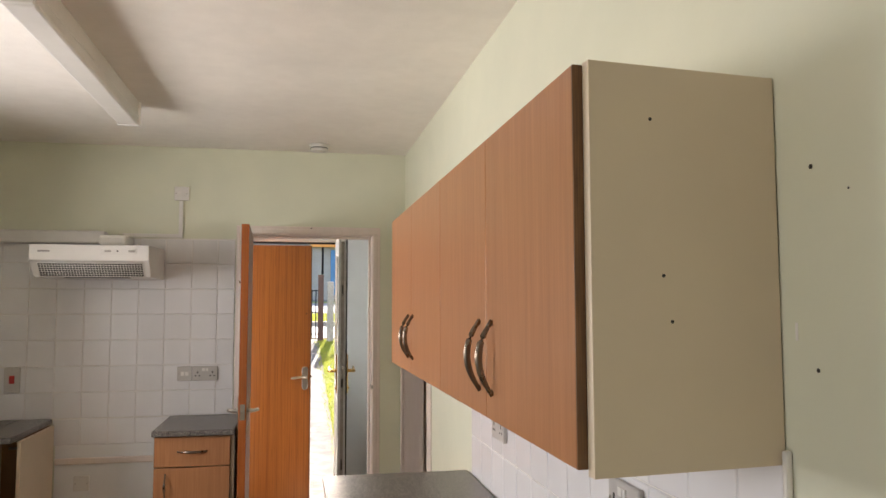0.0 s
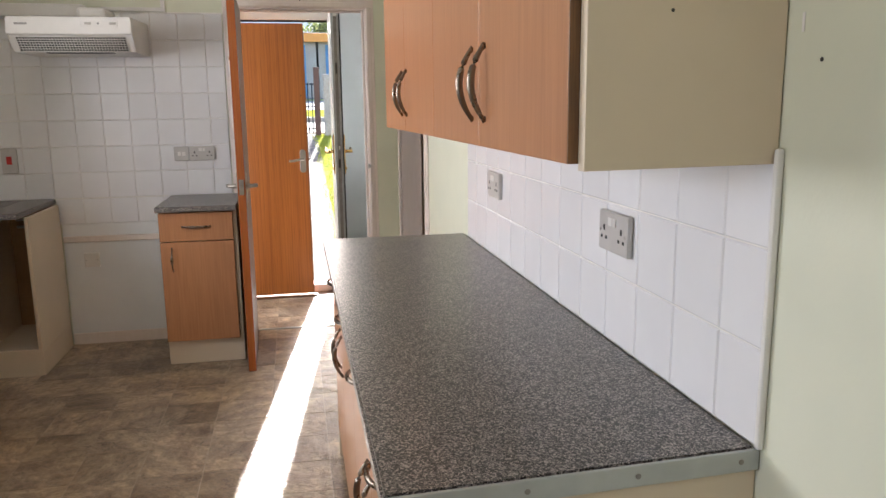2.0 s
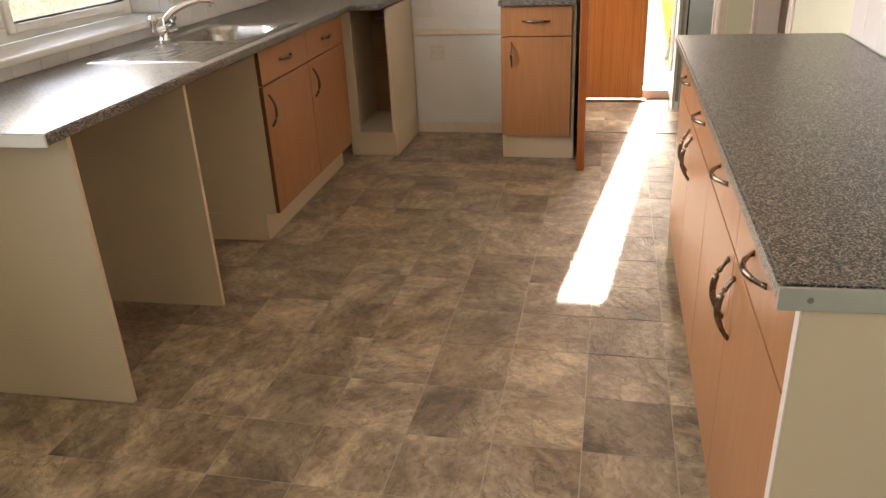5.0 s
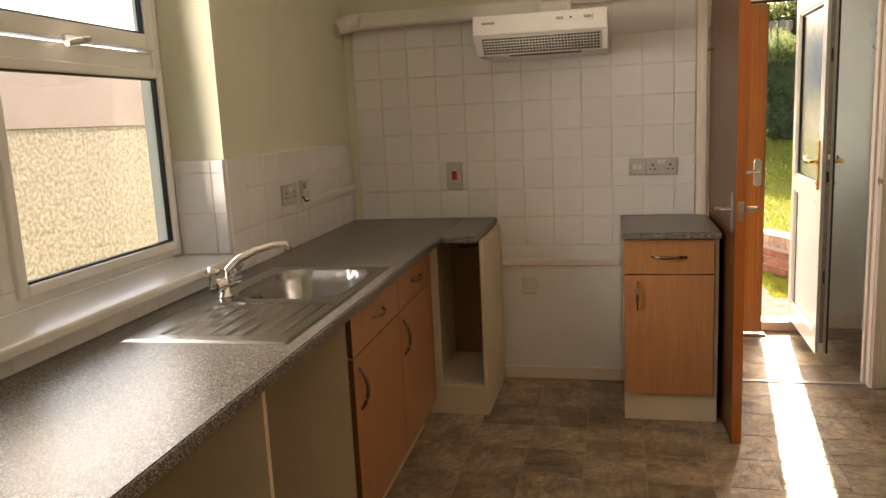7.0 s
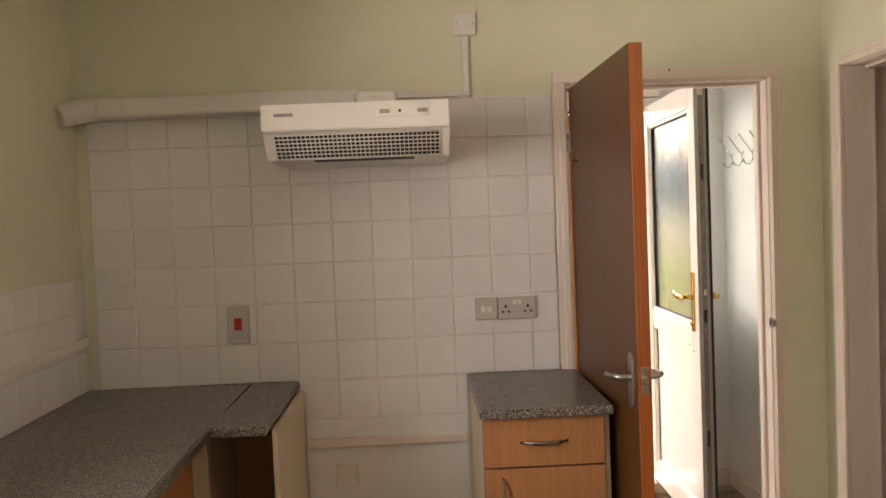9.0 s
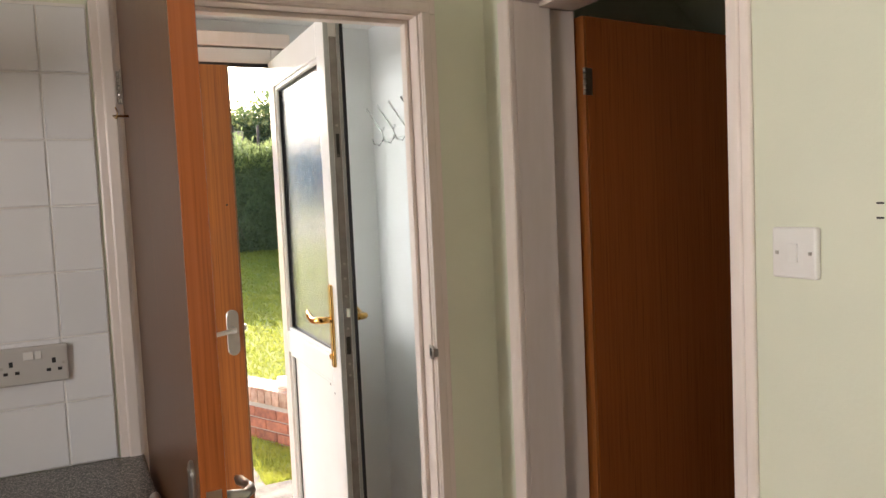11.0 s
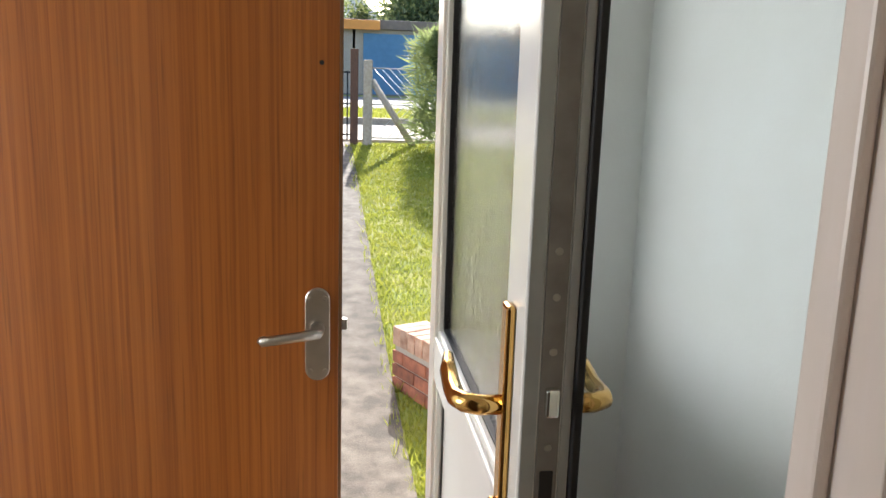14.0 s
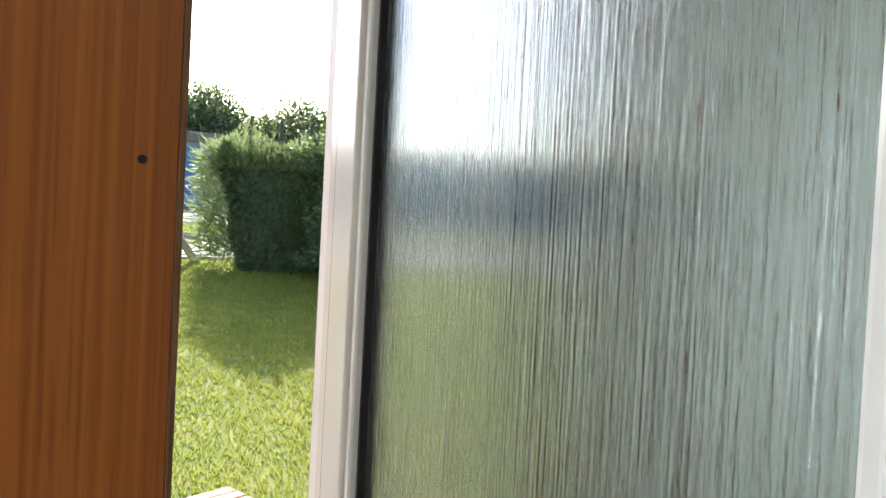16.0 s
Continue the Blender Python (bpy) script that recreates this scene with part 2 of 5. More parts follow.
def vinyl_material():
    """Slate-effect vinyl: cloudy browns crossed by swirling light and dark veins, turned and shifted from tile to tile."""
    m = bpy.data.materials.new("stone_vinyl")
    m.use_nodes = True
    nt = m.node_tree
    b = nt.nodes["Principled BSDF"]

    def node(kind, **inputs):
        n = nt.nodes.new(kind)
        for key, value in inputs.items():
            n.inputs[key].default_value = value
        return n

    def noise_at(vec, scale, detail, rough, swirl):
        n = node("ShaderNodeTexNoise", Scale=scale, Detail=detail, Roughness=rough, Distortion=swirl)
        nt.links.new(vec, n.inputs["Vector"])
        return n.outputs["Fac"]

    def spread(value, a, z, lo, hi):
        r = nt.nodes.new("ShaderNodeMapRange")
        for key, v in (("From Min", a), ("From Max", z), ("To Min", lo), ("To Max", hi)):
            r.inputs[key].default_value = v
        nt.links.new(value, r.inputs["Value"])
        return r.outputs["Result"]

    def times(a, c):
        k = nt.nodes.new("ShaderNodeMath")
        k.operation = 'MULTIPLY'
        nt.links.new(a, k.inputs[0])
        nt.links.new(c, k.inputs[1])
        return k.outputs[0]
    geo = nt.nodes.new("ShaderNodeNewGeometry")
    info = nt.nodes.new("ShaderNodeObjectInfo")
    turn = nt.nodes.new("ShaderNodeVectorRotate")
    turn.rotation_type = 'Z_AXIS'
    nt.links.new(geo.outputs["Position"], turn.inputs["Vector"])
    nt.links.new(spread(info.outputs["Random"], 0, 1, 0, 40), turn.inputs["Angle"])
    shift = nt.nodes.new("ShaderNodeCombineXYZ")
    nt.links.new(spread(info.outputs["Random"], 0, 1, 0, 91), shift.inputs[2])
    add = nt.nodes.new("ShaderNodeVectorMath")
    nt.links.new(turn.outputs[0], add.inputs[0])
    nt.links.new(shift.outputs[0], add.inputs[1])
    squash = node("ShaderNodeMapping", Scale=(1.0, 1.35, 1.0))
    nt.links.new(add.outputs[0], squash.inputs["Vector"])
    vec = squash.outputs[0]
    cloud = noise_at(vec, 5.0, 9, 0.60, 0.5)
    ramp = nt.nodes.new("ShaderNodeValToRGB")
    el = ramp.color_ramp.elements
    el[0].position, el[0].color = 0.30, (0.145, 0.098, 0.062, 1)
    el[1].position, el[1].color = 0.72, (0.56, 0.435, 0.290, 1)
    for at, c in ((0.43, (0.255, 0.182, 0.118, 1)), (0.56, (0.385, 0.288, 0.187, 1))):
        el.new(at).color = c
    nt.links.new(cloud, ramp.inputs["Fac"])
    vein = noise_at(vec, 6.0, 8, 0.62, 0.7)
    off = nt.nodes.new("ShaderNodeMath")
    off.operation = 'SUBTRACT'
    off.inputs[1].default_value = 0.5
    nt.links.new(vein, off.inputs[0])
    mag = nt.nodes.new("ShaderNodeMath")
    mag.operation = 'ABSOLUTE'
    nt.links.new(off.outputs[0], mag.inputs[0])
    dark = spread(mag.outputs[0], 0.0, 0.014, 0.55, 1.0)
    fine = spread(noise_at(vec, 30, 8, 0.68, 0.6), 0.36, 0.64, 0.72, 1.28)
    tile = spread(info.outputs["Random"], 0, 1, 0.76, 1.24)
    hsv = nt.nodes.new("ShaderNodeHueSaturation")
    nt.links.new(ramp.outputs["Color"], hsv.inputs["Color"])
    nt.links.new(times(times(dark, fine), tile), hsv.inputs["Value"])
    nt.links.new(spread(noise_at(geo.outputs["Position"], 1.6, 3, 0.5, 0), 0.3, 0.7, 0.8, 1.08), hsv.inputs["Saturation"])
    nt.links.new(hsv.outputs["Color"], b.inputs["Base Color"])
    nt.links.new(spread(cloud, 0.3, 0.7, 0.28, 0.40), b.inputs["Roughness"])
    bump = node("ShaderNodeBump", Strength=0.7, Distance=0.003)
    nt.links.new(times(dark, fine), bump.inputs["Height"])
    nt.links.new(bump.outputs["Normal"], b.inputs["Normal"])
    return m


VINYL = vinyl_material()


def veneer(name, light, dark, rough, gloss):
    """Flat-sliced door veneer: long vertical streaks with fine pores."""
    m = shade(name, light, rough, second=dark, scale=5.0, detail=9, stretch=(26, 26, 0.18), contrast=(0.28, 0.74), swirl=0.5, bump=0.02, bump_scale=30, coat=gloss)
    nt = m.node_tree
    b = nt.nodes["Principled BSDF"]
    src = b.inputs["Base Color"].links[0].from_socket
    geo = nt.nodes.new("ShaderNodeNewGeometry")
    mp = nt.nodes.new("ShaderNodeMapping")
    mp.inputs["Scale"].default_value = (220, 220, 5)
    nt.links.new(geo.outputs["Position"], mp.inputs["Vector"])
    n = nt.nodes.new("ShaderNodeTexNoise")
    n.inputs["Scale"].default_value = 1.0
    nt.links.new(mp.outputs["Vector"], n.inputs["Vector"])
    r = nt.nodes.new("ShaderNodeMapRange")
    r.inputs["From Min"].default_value, r.inputs["From Max"].default_value = 0.55, 0.75
    r.inputs["To Min"].default_value, r.inputs["To Max"].default_value = 1.0, 0.70
    nt.links.new(n.outputs["Fac"], r.inputs["Value"])
    hsv = nt.nodes.new("ShaderNodeHueSaturation")
    nt.links.new(r.outputs["Result"], hsv.inputs["Value"])
    nt.links.new(src, hsv.inputs["Color"])
    nt.links.new(hsv.outputs["Color"], b.inputs["Base Color"])
    return m


SAPELE = veneer("sapele_veneer", (0.40, 0.128, 0.024), (0.235, 0.064, 0.012), 0.30, 0.2)
SAPELE_DARK = veneer("dark_sapele_veneer", (0.37, 0.103, 0.023), (0.29, 0.076, 0.016), 0.25, 0.4)
# Much darker brown than the other doors, on both faces of the leaf.
SAPELE_DEEP = veneer("deep_brown_sapele_veneer", (0.125, 0.046, 0.013), (0.075, 0.027, 0.008), 0.38, 0.0)


def glass_material(name, rough, ripple, tint, coat=0.0):
    m = bpy.data.materials.new(name)
    m.use_nodes = True
    nt = m.node_tree
    b = nt.nodes["Principled BSDF"]
    b.inputs["Base Color"].default_value = tint
    b.inputs["Transmission Weight"].default_value = 1.0
    b.inputs["Roughness"].default_value = rough
    b.inputs["IOR"].default_value = 1.45
    if ripple:
        geo = nt.nodes.new("ShaderNodeNewGeometry")
        mp = nt.nodes.new("ShaderNodeMapping")
        mp.inputs["Scale"].default_value = (1, 270, 5.5)
        nt.links.new(geo.outputs["Position"], mp.inputs["Vector"])
        n = nt.nodes.new("ShaderNodeTexNoise")
        n.inputs["Scale"].default_value, n.inputs["Detail"].default_value = 1.0, 3
        nt.links.new(mp.outputs["Vector"], n.inputs["Vector"])
        bp = nt.nodes.new("ShaderNodeBump")
        bp.inputs["Strength"].default_value, bp.inputs["Distance"].default_value = ripple, 0.004
        nt.links.new(n.outputs["Fac"], bp.inputs["Height"])
        nt.links.new(bp.outputs["Normal"], b.inputs["Normal"])
        nt.links.new(bp.outputs["Normal"], b.inputs["Coat Normal"])
        b.inputs["Coat Weight"].default_value, b.inputs["Coat Roughness"].default_value, b.inputs["Coat IOR"].default_value = coat, 0.10, 1.65
        drops = nt.nodes.new("ShaderNodeMapping")
        drops.inputs["Scale"].default_value = (1, 130, 34)
        nt.links.new(geo.outputs["Position"], drops.inputs["Vector"])
        cell = nt.nodes.new("ShaderNodeTexVoronoi")
        cell.inputs["Scale"].default_value = 1.0
        nt.links.new(drops.outputs[0], cell.inputs["Vector"])
        bead = nt.nodes.new("ShaderNodeMapRange")
        bead.inputs["From Min"].default_value, bead.inputs["From Max"].default_value = 0.02, 0.22
        bead.inputs["To Min"].default_value, bead.inputs["To Max"].default_value = 1.0, 0.0
        nt.links.new(cell.outputs["Distance"], bead.inputs["Value"])
        bp2 = nt.nodes.new("ShaderNodeBump")
        bp2.inputs["Strength"].default_value, bp2.inputs["Distance"].default_value = 0.4 * ripple, 0.0015
        nt.links.new(bead.outputs["Result"], bp2.inputs["Height"])
        nt.links.new(bp2.outputs["Normal"], bp.inputs["Normal"])
    return m


GLASS = glass_material("clear_glass", 0.0, 0, (0.95, 0.97, 0.97, 1))
OBSCURE = glass_material("reeded_glass", 0.05, 0.48, (0.52, 0.61, 0.57, 1))
COATED = glass_material("coated_glass", 0.06, 0.22, (0.93, 0.96, 0.95, 1), 1.0)


# ---- mesh helpers ----
def box(bm, x0, x1, y0, y1, z0, z1, bevel=0.0):
    """Adds a box to bm, its edges rounded by bevel."""
    vs = [bm.verts.new((x, y, z)) for x in (x0, x1) for y in (y0, y1) for z in (z0, z1)]
    fs = [bm.faces.new([vs[i] for i in f]) for f in ((0, 1, 3, 2), (4, 6, 7, 5), (0, 4, 5, 1), (2, 3, 7, 6), (0, 2, 6, 4), (1, 5, 7, 3))]
    if bevel:
        bmesh.ops.bevel(bm, geom=list({e for f in fs for e in f.edges}), offset=bevel, segments=2, profile=0.5, affect='EDGES')
    return bm


def slab(*sides, bevel=0.0):
    return box(bmesh.new(), *sides, bevel=bevel)


def tube(bm, pts, radii, seg=10, flat=1.0):
    """A closed tube along pts with a radius at each; flat squashes it along its binormal."""
    rings = []
    pts = [Vector(p) for p in pts]
    up = Vector((0, 0, 1))
    for i, p in enumerate(pts):
        d = (pts[min(i + 1, len(pts) - 1)] - pts[max(i - 1, 0)]).normalized()
        ref = up if abs(d.dot(up)) < 0.95 else Vector((1, 0, 0))
        a = d.cross(ref).normalized()
        c = d.cross(a).normalized()
        r = radii[i] if isinstance(radii, (list, tuple)) else radii
        rings.append([bm.verts.new(p + (a * math.cos(2 * math.pi * k / seg) + c * math.sin(2 * math.pi * k / seg) * flat) * r) for k in range(seg)])
    for ra, rb in zip(rings, rings[1:]):
        for k in range(seg):
            f = bm.faces.new((ra[k], ra[(k + 1) % seg], rb[(k + 1) % seg], rb[k]))
            f.smooth = True
    bm.faces.new(rings[0][::-1])
    bm.faces.new(rings[-1])
    return bm


def disc(bm, centre, axis, radius, depth, seg=20):
    a = Vector(axis).normalized()
    c = Vector(centre)
    return tube(bm, [c, c + a * depth * 0.9, c + a * depth], [radius, radius, radius * 0.86], seg)


def link(name, bm, mat):
    bmesh.ops.recalc_face_normals(bm, faces=bm.faces)
    me = bpy.data.meshes.new(name)
    bm.to_mesh(me)
    bm.free()
    for m in (mat if isinstance(mat, (list, tuple)) else (mat,)):
        me.materials.append(m)
    return new(name, me)


def part(name, bm, mat, parent, label=""):
    ob = link(name, bm, mat)
    ob.parent = parent
    return tagged(ob, label)


def thing(name, label, category, m=None, group=""):
    ob = tagged(new(name), label, category, group)
    ob.empty_display_size = 0.1
    ob.matrix_world = m or Matrix()
    return ob


def solid(name, bm, mat, label, category, m=None, group=""):
    ob = tagged(link(name, bm, mat), label, category, group)
    if m:
        ob.matrix_world = m
    return ob


def structure(name, bm, mat, label, m=None):
    ob = tagged(link(name, bm, mat), label, name.split("_")[0], kind="structure")
    if m:
        ob.matrix_world = m
    return ob


def piece(name, mesh, parent, loc, scale=(1, 1, 1)):
    ob = new(name, mesh)
    ob.parent = parent
    ob.location, ob.scale = loc, scale
    return ob


def unit_mesh(name, bm, mat):
    me = bpy.data.meshes.new(name)
    bmesh.ops.recalc_face_normals(bm, faces=bm.faces)
    bm.to_mesh(me)
    bm.free()
    me.materials.append(mat)
    return me


# The window side of the kitchen runs 1.4 degrees off the rest.
SKEW = Matrix.Translation((-1.78, 5, 0)) @ pose(0, 0, 0, 0, 0, 1.4) @ Matrix.Translation((1.78, -5, 0))
CEIL_Z, LOBBY_Z = 2.535, 2.215


# ---- structure ----
def wall_with_hole(axis, a, b, lo, hi, z0, z1, holes):
    """A wall between a and b across its thickness, from lo to hi along it; holes are (from, to, sill, head)."""
    bm = bmesh.new()

    def put(u0, u1, w0, w1):
        if u1 - u0 > 1e-4 and w1 - w0 > 1e-4:
            box(bm, *((u0, u1, a, b) if axis == "x" else (a, b, u0, u1)), w0, w1)
    u = lo
    for h0, h1, s, t in sorted(holes):
        put(u, h0, z0, z1)
        put(h0, h1, z0, s)
        put(h0, h1, t, z1)
        u = h1
    put(u, hi, z0, z1)
    return bm


KD0, KD1, KDH = 0.10, 0.883, 2.0           # kitchen door opening
CU0, CU1, CUH = 4.085, 4.832, 2.0         # cupboard opening in the right-hand wall
OD0, OD1, ODH = -0.16, 0.785, 2.10        # outer door opening
WY0, WY1, WZ0, WZ1 = 2.30, 3.53, 0.965, 2.12   # window opening

wall_far = structure("wall_far", wall_with_hole("x", 5.0, 5.09, -2.2, 1.30, 0, CEIL_Z, [(KD0 - 0.03, KD1 + 0.03, 0, KDH + 0.03)]), WALL, "pale green painted kitchen wall, partly tiled")
wall_right = structure("wall_right", wall_with_hole("y", 1.10, 1.30, -1.6, 5.0, 0, CEIL_Z, [(CU0 - 0.03, CU1 + 0.03, 0, CUH + 0.03)]), WALL, "pale green painted kitchen wall with old screw holes")
# The opening from -0.55 to 0.75 is unseen, cut for the fill light.
wall_left = structure("wall_left", wall_with_hole("y", -2.08, -1.78, -1.7, 5.0, 0, CEIL_Z, [(-0.55, 0.75, 0.9, 2.1), (WY0, WY1, WZ0, WZ1)]), WALL, "pale green painted window wall", SKEW)
wall_back = structure("wall_back", slab(-2.2, 1.30, -1.80, -1.60, 0, CEIL_Z), WALL, "pale green painted rear kitchen wall")
ceiling = structure("ceiling_kitchen", slab(-2.2, 1.30, -1.8, 5.11, CEIL_Z, CEIL_Z + 0.12), CEIL, "white textured kitchen ceiling")
floor = structure("floor_kitchen", slab(-2.2, 1.30, -1.8, 5.055, -0.15, -0.0008), JOINT, "brown stone-effect vinyl tile floor")

wall_lobby_left = structure("wall_lobby_left", wall_with_hole("y", -0.40, -0.27, 5.09, 6.09, 0, LOBBY_Z, [(5.15, 5.86, 0, 2.01)]), WALL_WHITE, "white painted lobby wall with the store doorway")
structure("wall_store_end", wall_with_hole("y", -1.60, -1.50, 5.09, 6.09, 0, LOBBY_Z, [(5.15, 5.85, 0.9, 2.0)]), WALL_WHITE, "unseen white store wall with an assumed window opening")
wall_lobby_right = structure("wall_lobby_right", slab(1.16, 1.30, 5.09, 6.09, 0, LOBBY_Z), WALL_WHITE, "white painted lobby wall with coat hooks")
wall_outer = structure("wall_outer", wall_with_hole("x", 6.09, 6.34, -2.2, 4.7, -0.5, 2.9, [(OD0, OD1, -0.5, ODH)]), WALL_WHITE, "outer wall with the back door opening")
ceiling_lobby = structure("ceiling_lobby", slab(-1.60, 1.30, 5.09, 6.09, LOBBY_Z, LOBBY_Z + 0.1), WALL_WHITE, "white lobby ceiling")
floor_lobby = structure("floor_lobby", slab(-1.60, 1.30, 5.055, 6.09, -0.15, -0.0008), JOINT, "stone-effect vinyl lobby floor")
roof = structure("roof_slab", slab(-2.6, 4.0, -2.0, 6.34, 2.9, 3.0), ROOF, "flat roof over the house")

# understairs cupboard
structure("wall_cupboard_back", slab(4.6, 4.7, 3.4, 6.05, 0, 2.5), WALL, "plain cupboard back wall")
structure("wall_cupboard_end", slab(1.30, 4.6, 5.95, 6.05, 0, 2.5), WALL, "plain cupboard end wall")
structure("wall_cupboard_near", slab(1.30, 4.6, 3.4, 3.5, 0, 2.5), WALL, "plain cupboard near wall")
structure("ceiling_cupboard", slab(1.30, 4.7, 3.4, 6.05, 2.5, 2.6), WALL, "plain cupboard ceiling")
structure("floor_cupboard", slab(1.301, 4.7, 3.4, 6.05, -0.1, 0.0), CARPET, "dark worn cupboard carpet")


def prism(profile, y0, y1):
    """A solid with the given outline in x and z, from y0 to y1."""
    bm = bmesh.new()
    ends = [[bm.verts.new((x, y, z)) for x, z in profile] for y in (y0, y1)]
    bm.faces.new(ends[0])
    bm.faces.new(ends[1][::-1])
    n = len(profile)
    for k in range(n):
        bm.faces.new((ends[0][k], ends[0][(k + 1) % n], ends[1][(k + 1) % n], ends[1][k]))
    return bm


structure("ceiling_stair_soffit", prism([(2.64, 2.495), (4.59, 0.75), (4.59, 2.495)], 3.505, 5.945), WALL, "sloping underside of the stairs")
structure("trim_stringer", prism([(2.85, 1.10), (4.0, 0.22), (4.59, 0.20), (4.59, 0.25), (4.02, 0.27), (2.87, 1.15)], 5.925, 5.946), GLOSS, "painted board edge on the cupboard wall")
structure("baseboard_cupboard", slab(1.31, 4.59, 5.93, 5.945, 0, 0.10, bevel=0.003), GLOSS, "white cupboard skirting board")


def architrave(name, horizontal, lo, hi, head, plane, out, depth, label):
    """Door lining, stop and moulded casing round an opening: plane is the wall's face, out the way the casing stands proud."""
    root = tagged(new(name), label, "door frame", kind="structure")

    def put(nm, u0, u1, v0, v1, z0, z1, bevel=0.004):
        v0, v1 = min(v0, v1), max(v0, v1)
        part(nm, slab(*((u0, u1, v0, v1) if horizontal else (v0, v1, u0, u1)), z0, z1, bevel=bevel), GLOSS, root)
    far = plane - out * depth
    put("jamb", lo - 0.03, lo, plane, far, 0.001, head, 0.002)
    put("jamb", hi, hi + 0.03, plane, far, 0.001, head, 0.002)
    put("head", lo - 0.03, hi + 0.03, plane, far, head, head + 0.03, 0.002)
    s0, s1 = plane - out * (depth - 0.065), plane - out * (depth - 0.030) if horizontal is None else plane - out * (depth - 0.040)
    if name == "door_frame_kitchen":
        s0, s1 = plane - out * 0.052, plane - out * (depth - 0.002)
    put("stop", lo, lo + 0.014, s0, s1, 0.001, head)
    put("stop", hi - 0.014, hi, s0, s1, 0.001, head)
    put("stop", lo + 0.014, hi - 0.014, s0, s1, head - 0.014, head)
    for step, (w0, w1, proud) in enumerate(((0.004, 0.055, 0.012), (0.008, 0.036, 0.019))):
        p0, p1 = plane + out * 0.001, plane + out * proud
        put("casing", lo - w1, lo - w0, p0, p1, 0.001, head + w0)
        put("casing", hi + w0, hi + w1, p0, p1, 0.001, head + w0)
        put("casing", lo - w1, hi + w1, p0, p1, head + w0, head + w1)
    return root


frame_kitchen = architrave("door_frame_kitchen", True, KD0, KD1, KDH, 5.0, -1, 0.09, "white gloss painted door frame with a moulded architrave")
def cupboard_frame():
    """A deep rebated frame: thick casing boards, a lining with a wide stop, and the rebate that the door shuts into."""
    root = tagged(new("door_frame_cupboard"), "white gloss painted cupboard door frame with deep rebate", "door frame", kind="structure")

    def put(nm, x0, x1, y0, y1, z0, z1, bevel=0.004):
        part(nm, slab(x0, x1, y0, y1, z0, z1, bevel=bevel), GLOSS, root)
    put("jamb", 1.101, 1.30, CU0 - 0.029, CU0, 0.001, CUH, 0.002)
    put("jamb", 1.101, 1.30, CU1, CU1 + 0.024, 0.001, CUH, 0.002)
    put("head", 1.101, 1.30, CU0 - 0.029, CU1 + 0.024, CUH + 0.001, CUH + 0.029, 0.002)
    put("stop", 1.14, 1.188, CU0 + 0.0005, CU0 + 0.014, 0.001, CUH - 0.014)
    put("stop", 1.14, 1.188, CU0 + 0.014, CU1 - 0.058, CUH - 0.014, CUH - 0.0005)
    for w0, w1, x0 in ((0.004, 0.055, 1.088), (0.008, 0.036, 1.081)):
        put("casing", x0, 1.0995, CU0 - w1, CU0 - w0, 0.001, CUH + w0)
        put("casing", x0, 1.0995, CU0 - w1, CU1 + 0.02, CUH + w0, CUH + w1)
    def upright(nm, outline, z1, bevel):
        bm = bmesh.new()
        ends = [[bm.verts.new((x, CU1 + y, z)) for x, y in outline] for z in (0.001, z1)]
        bm.faces.new(ends[0])
        bm.faces.new(ends[1][::-1])
        n = len(outline)
        for k in range(n):
            bm.faces.new((ends[0][k], ends[0][(k + 1) % n], ends[1][(k + 1) % n], ends[1][k]))
        bmesh.ops.bevel(bm, geom=[e for e in bm.edges if abs(e.verts[0].co.z - e.verts[1].co.z) > 1], offset=bevel, segments=3, affect='EDGES')
        part(nm, bm, GLOSS, root)
    upright("stop", [(1.062, -0.056), (1.165, -0.046), (1.188, -0.046), (1.188, -0.0005), (1.1005, -0.0005), (1.1005, -0.02), (1.062, -0.02)], CUH - 0.001, 0.003)
    upright("casing", [(1.045, -0.060), (1.0615, -0.058), (1.0615, -0.019), (1.0995, -0.019), (1.0995, 0.022), (1.060, 0.020), (1.050, 0.004), (1.049, -0.030)], CUH + 0.003, 0.003)
    return root


frame_cupboard = cupboard_frame()
part("strike_plate", slab(KD1 - 0.002, KD1 + 0.002, 4.987, 5.012, 1.025, 1.065, bevel=0.001), NICKEL, frame_kitchen, "worn metal strike plate")
part("strike_lip", slab(KD1 - 0.004, KD1 + 0.012, 4.979, 4.987, 1.034, 1.056, bevel=0.001), NICKEL, frame_kitchen)
part("strike_hole", slab(KD1 - 0.0026, KD1 - 0.0015, 4.994, 5.006, 1.034, 1.056), DARKGAP, frame_kitchen)

# skirting
structure("baseboard_far", slab(-0.955, -0.33, 4.985, 4.999, 0.001, 0.07, bevel=0.004), GLOSS, "white painted skirting board")
structure("baseboard_left", slab(-1.779, -1.765, -1.6, 1.85, 0.001, 0.10, bevel=0.004), GLOSS, "white painted skirting board", SKEW)
structure("baseboard_right", slab(1.086, 1.099, -1.6, 1.12, 0.001, 0.10, bevel=0.004), GLOSS, "white painted skirting board")
structure("baseboard_lobby", slab(1.146, 1.159, 5.12, 6.08, 0.001, 0.09, bevel=0.004), GLOSS, "white painted lobby skirting board")
structure("baseboard_lobby_end", slab(0.80, 1.145, 6.076, 6.089, 0.001, 0.09, bevel=0.004), GLOSS, "white painted lobby skirting board")
structure("trim_threshold", slab(KD0, KD1, 5.035, 5.065, -0.001, 0.006, bevel=0.002), TRIM_GREY, "metal floor threshold strip")


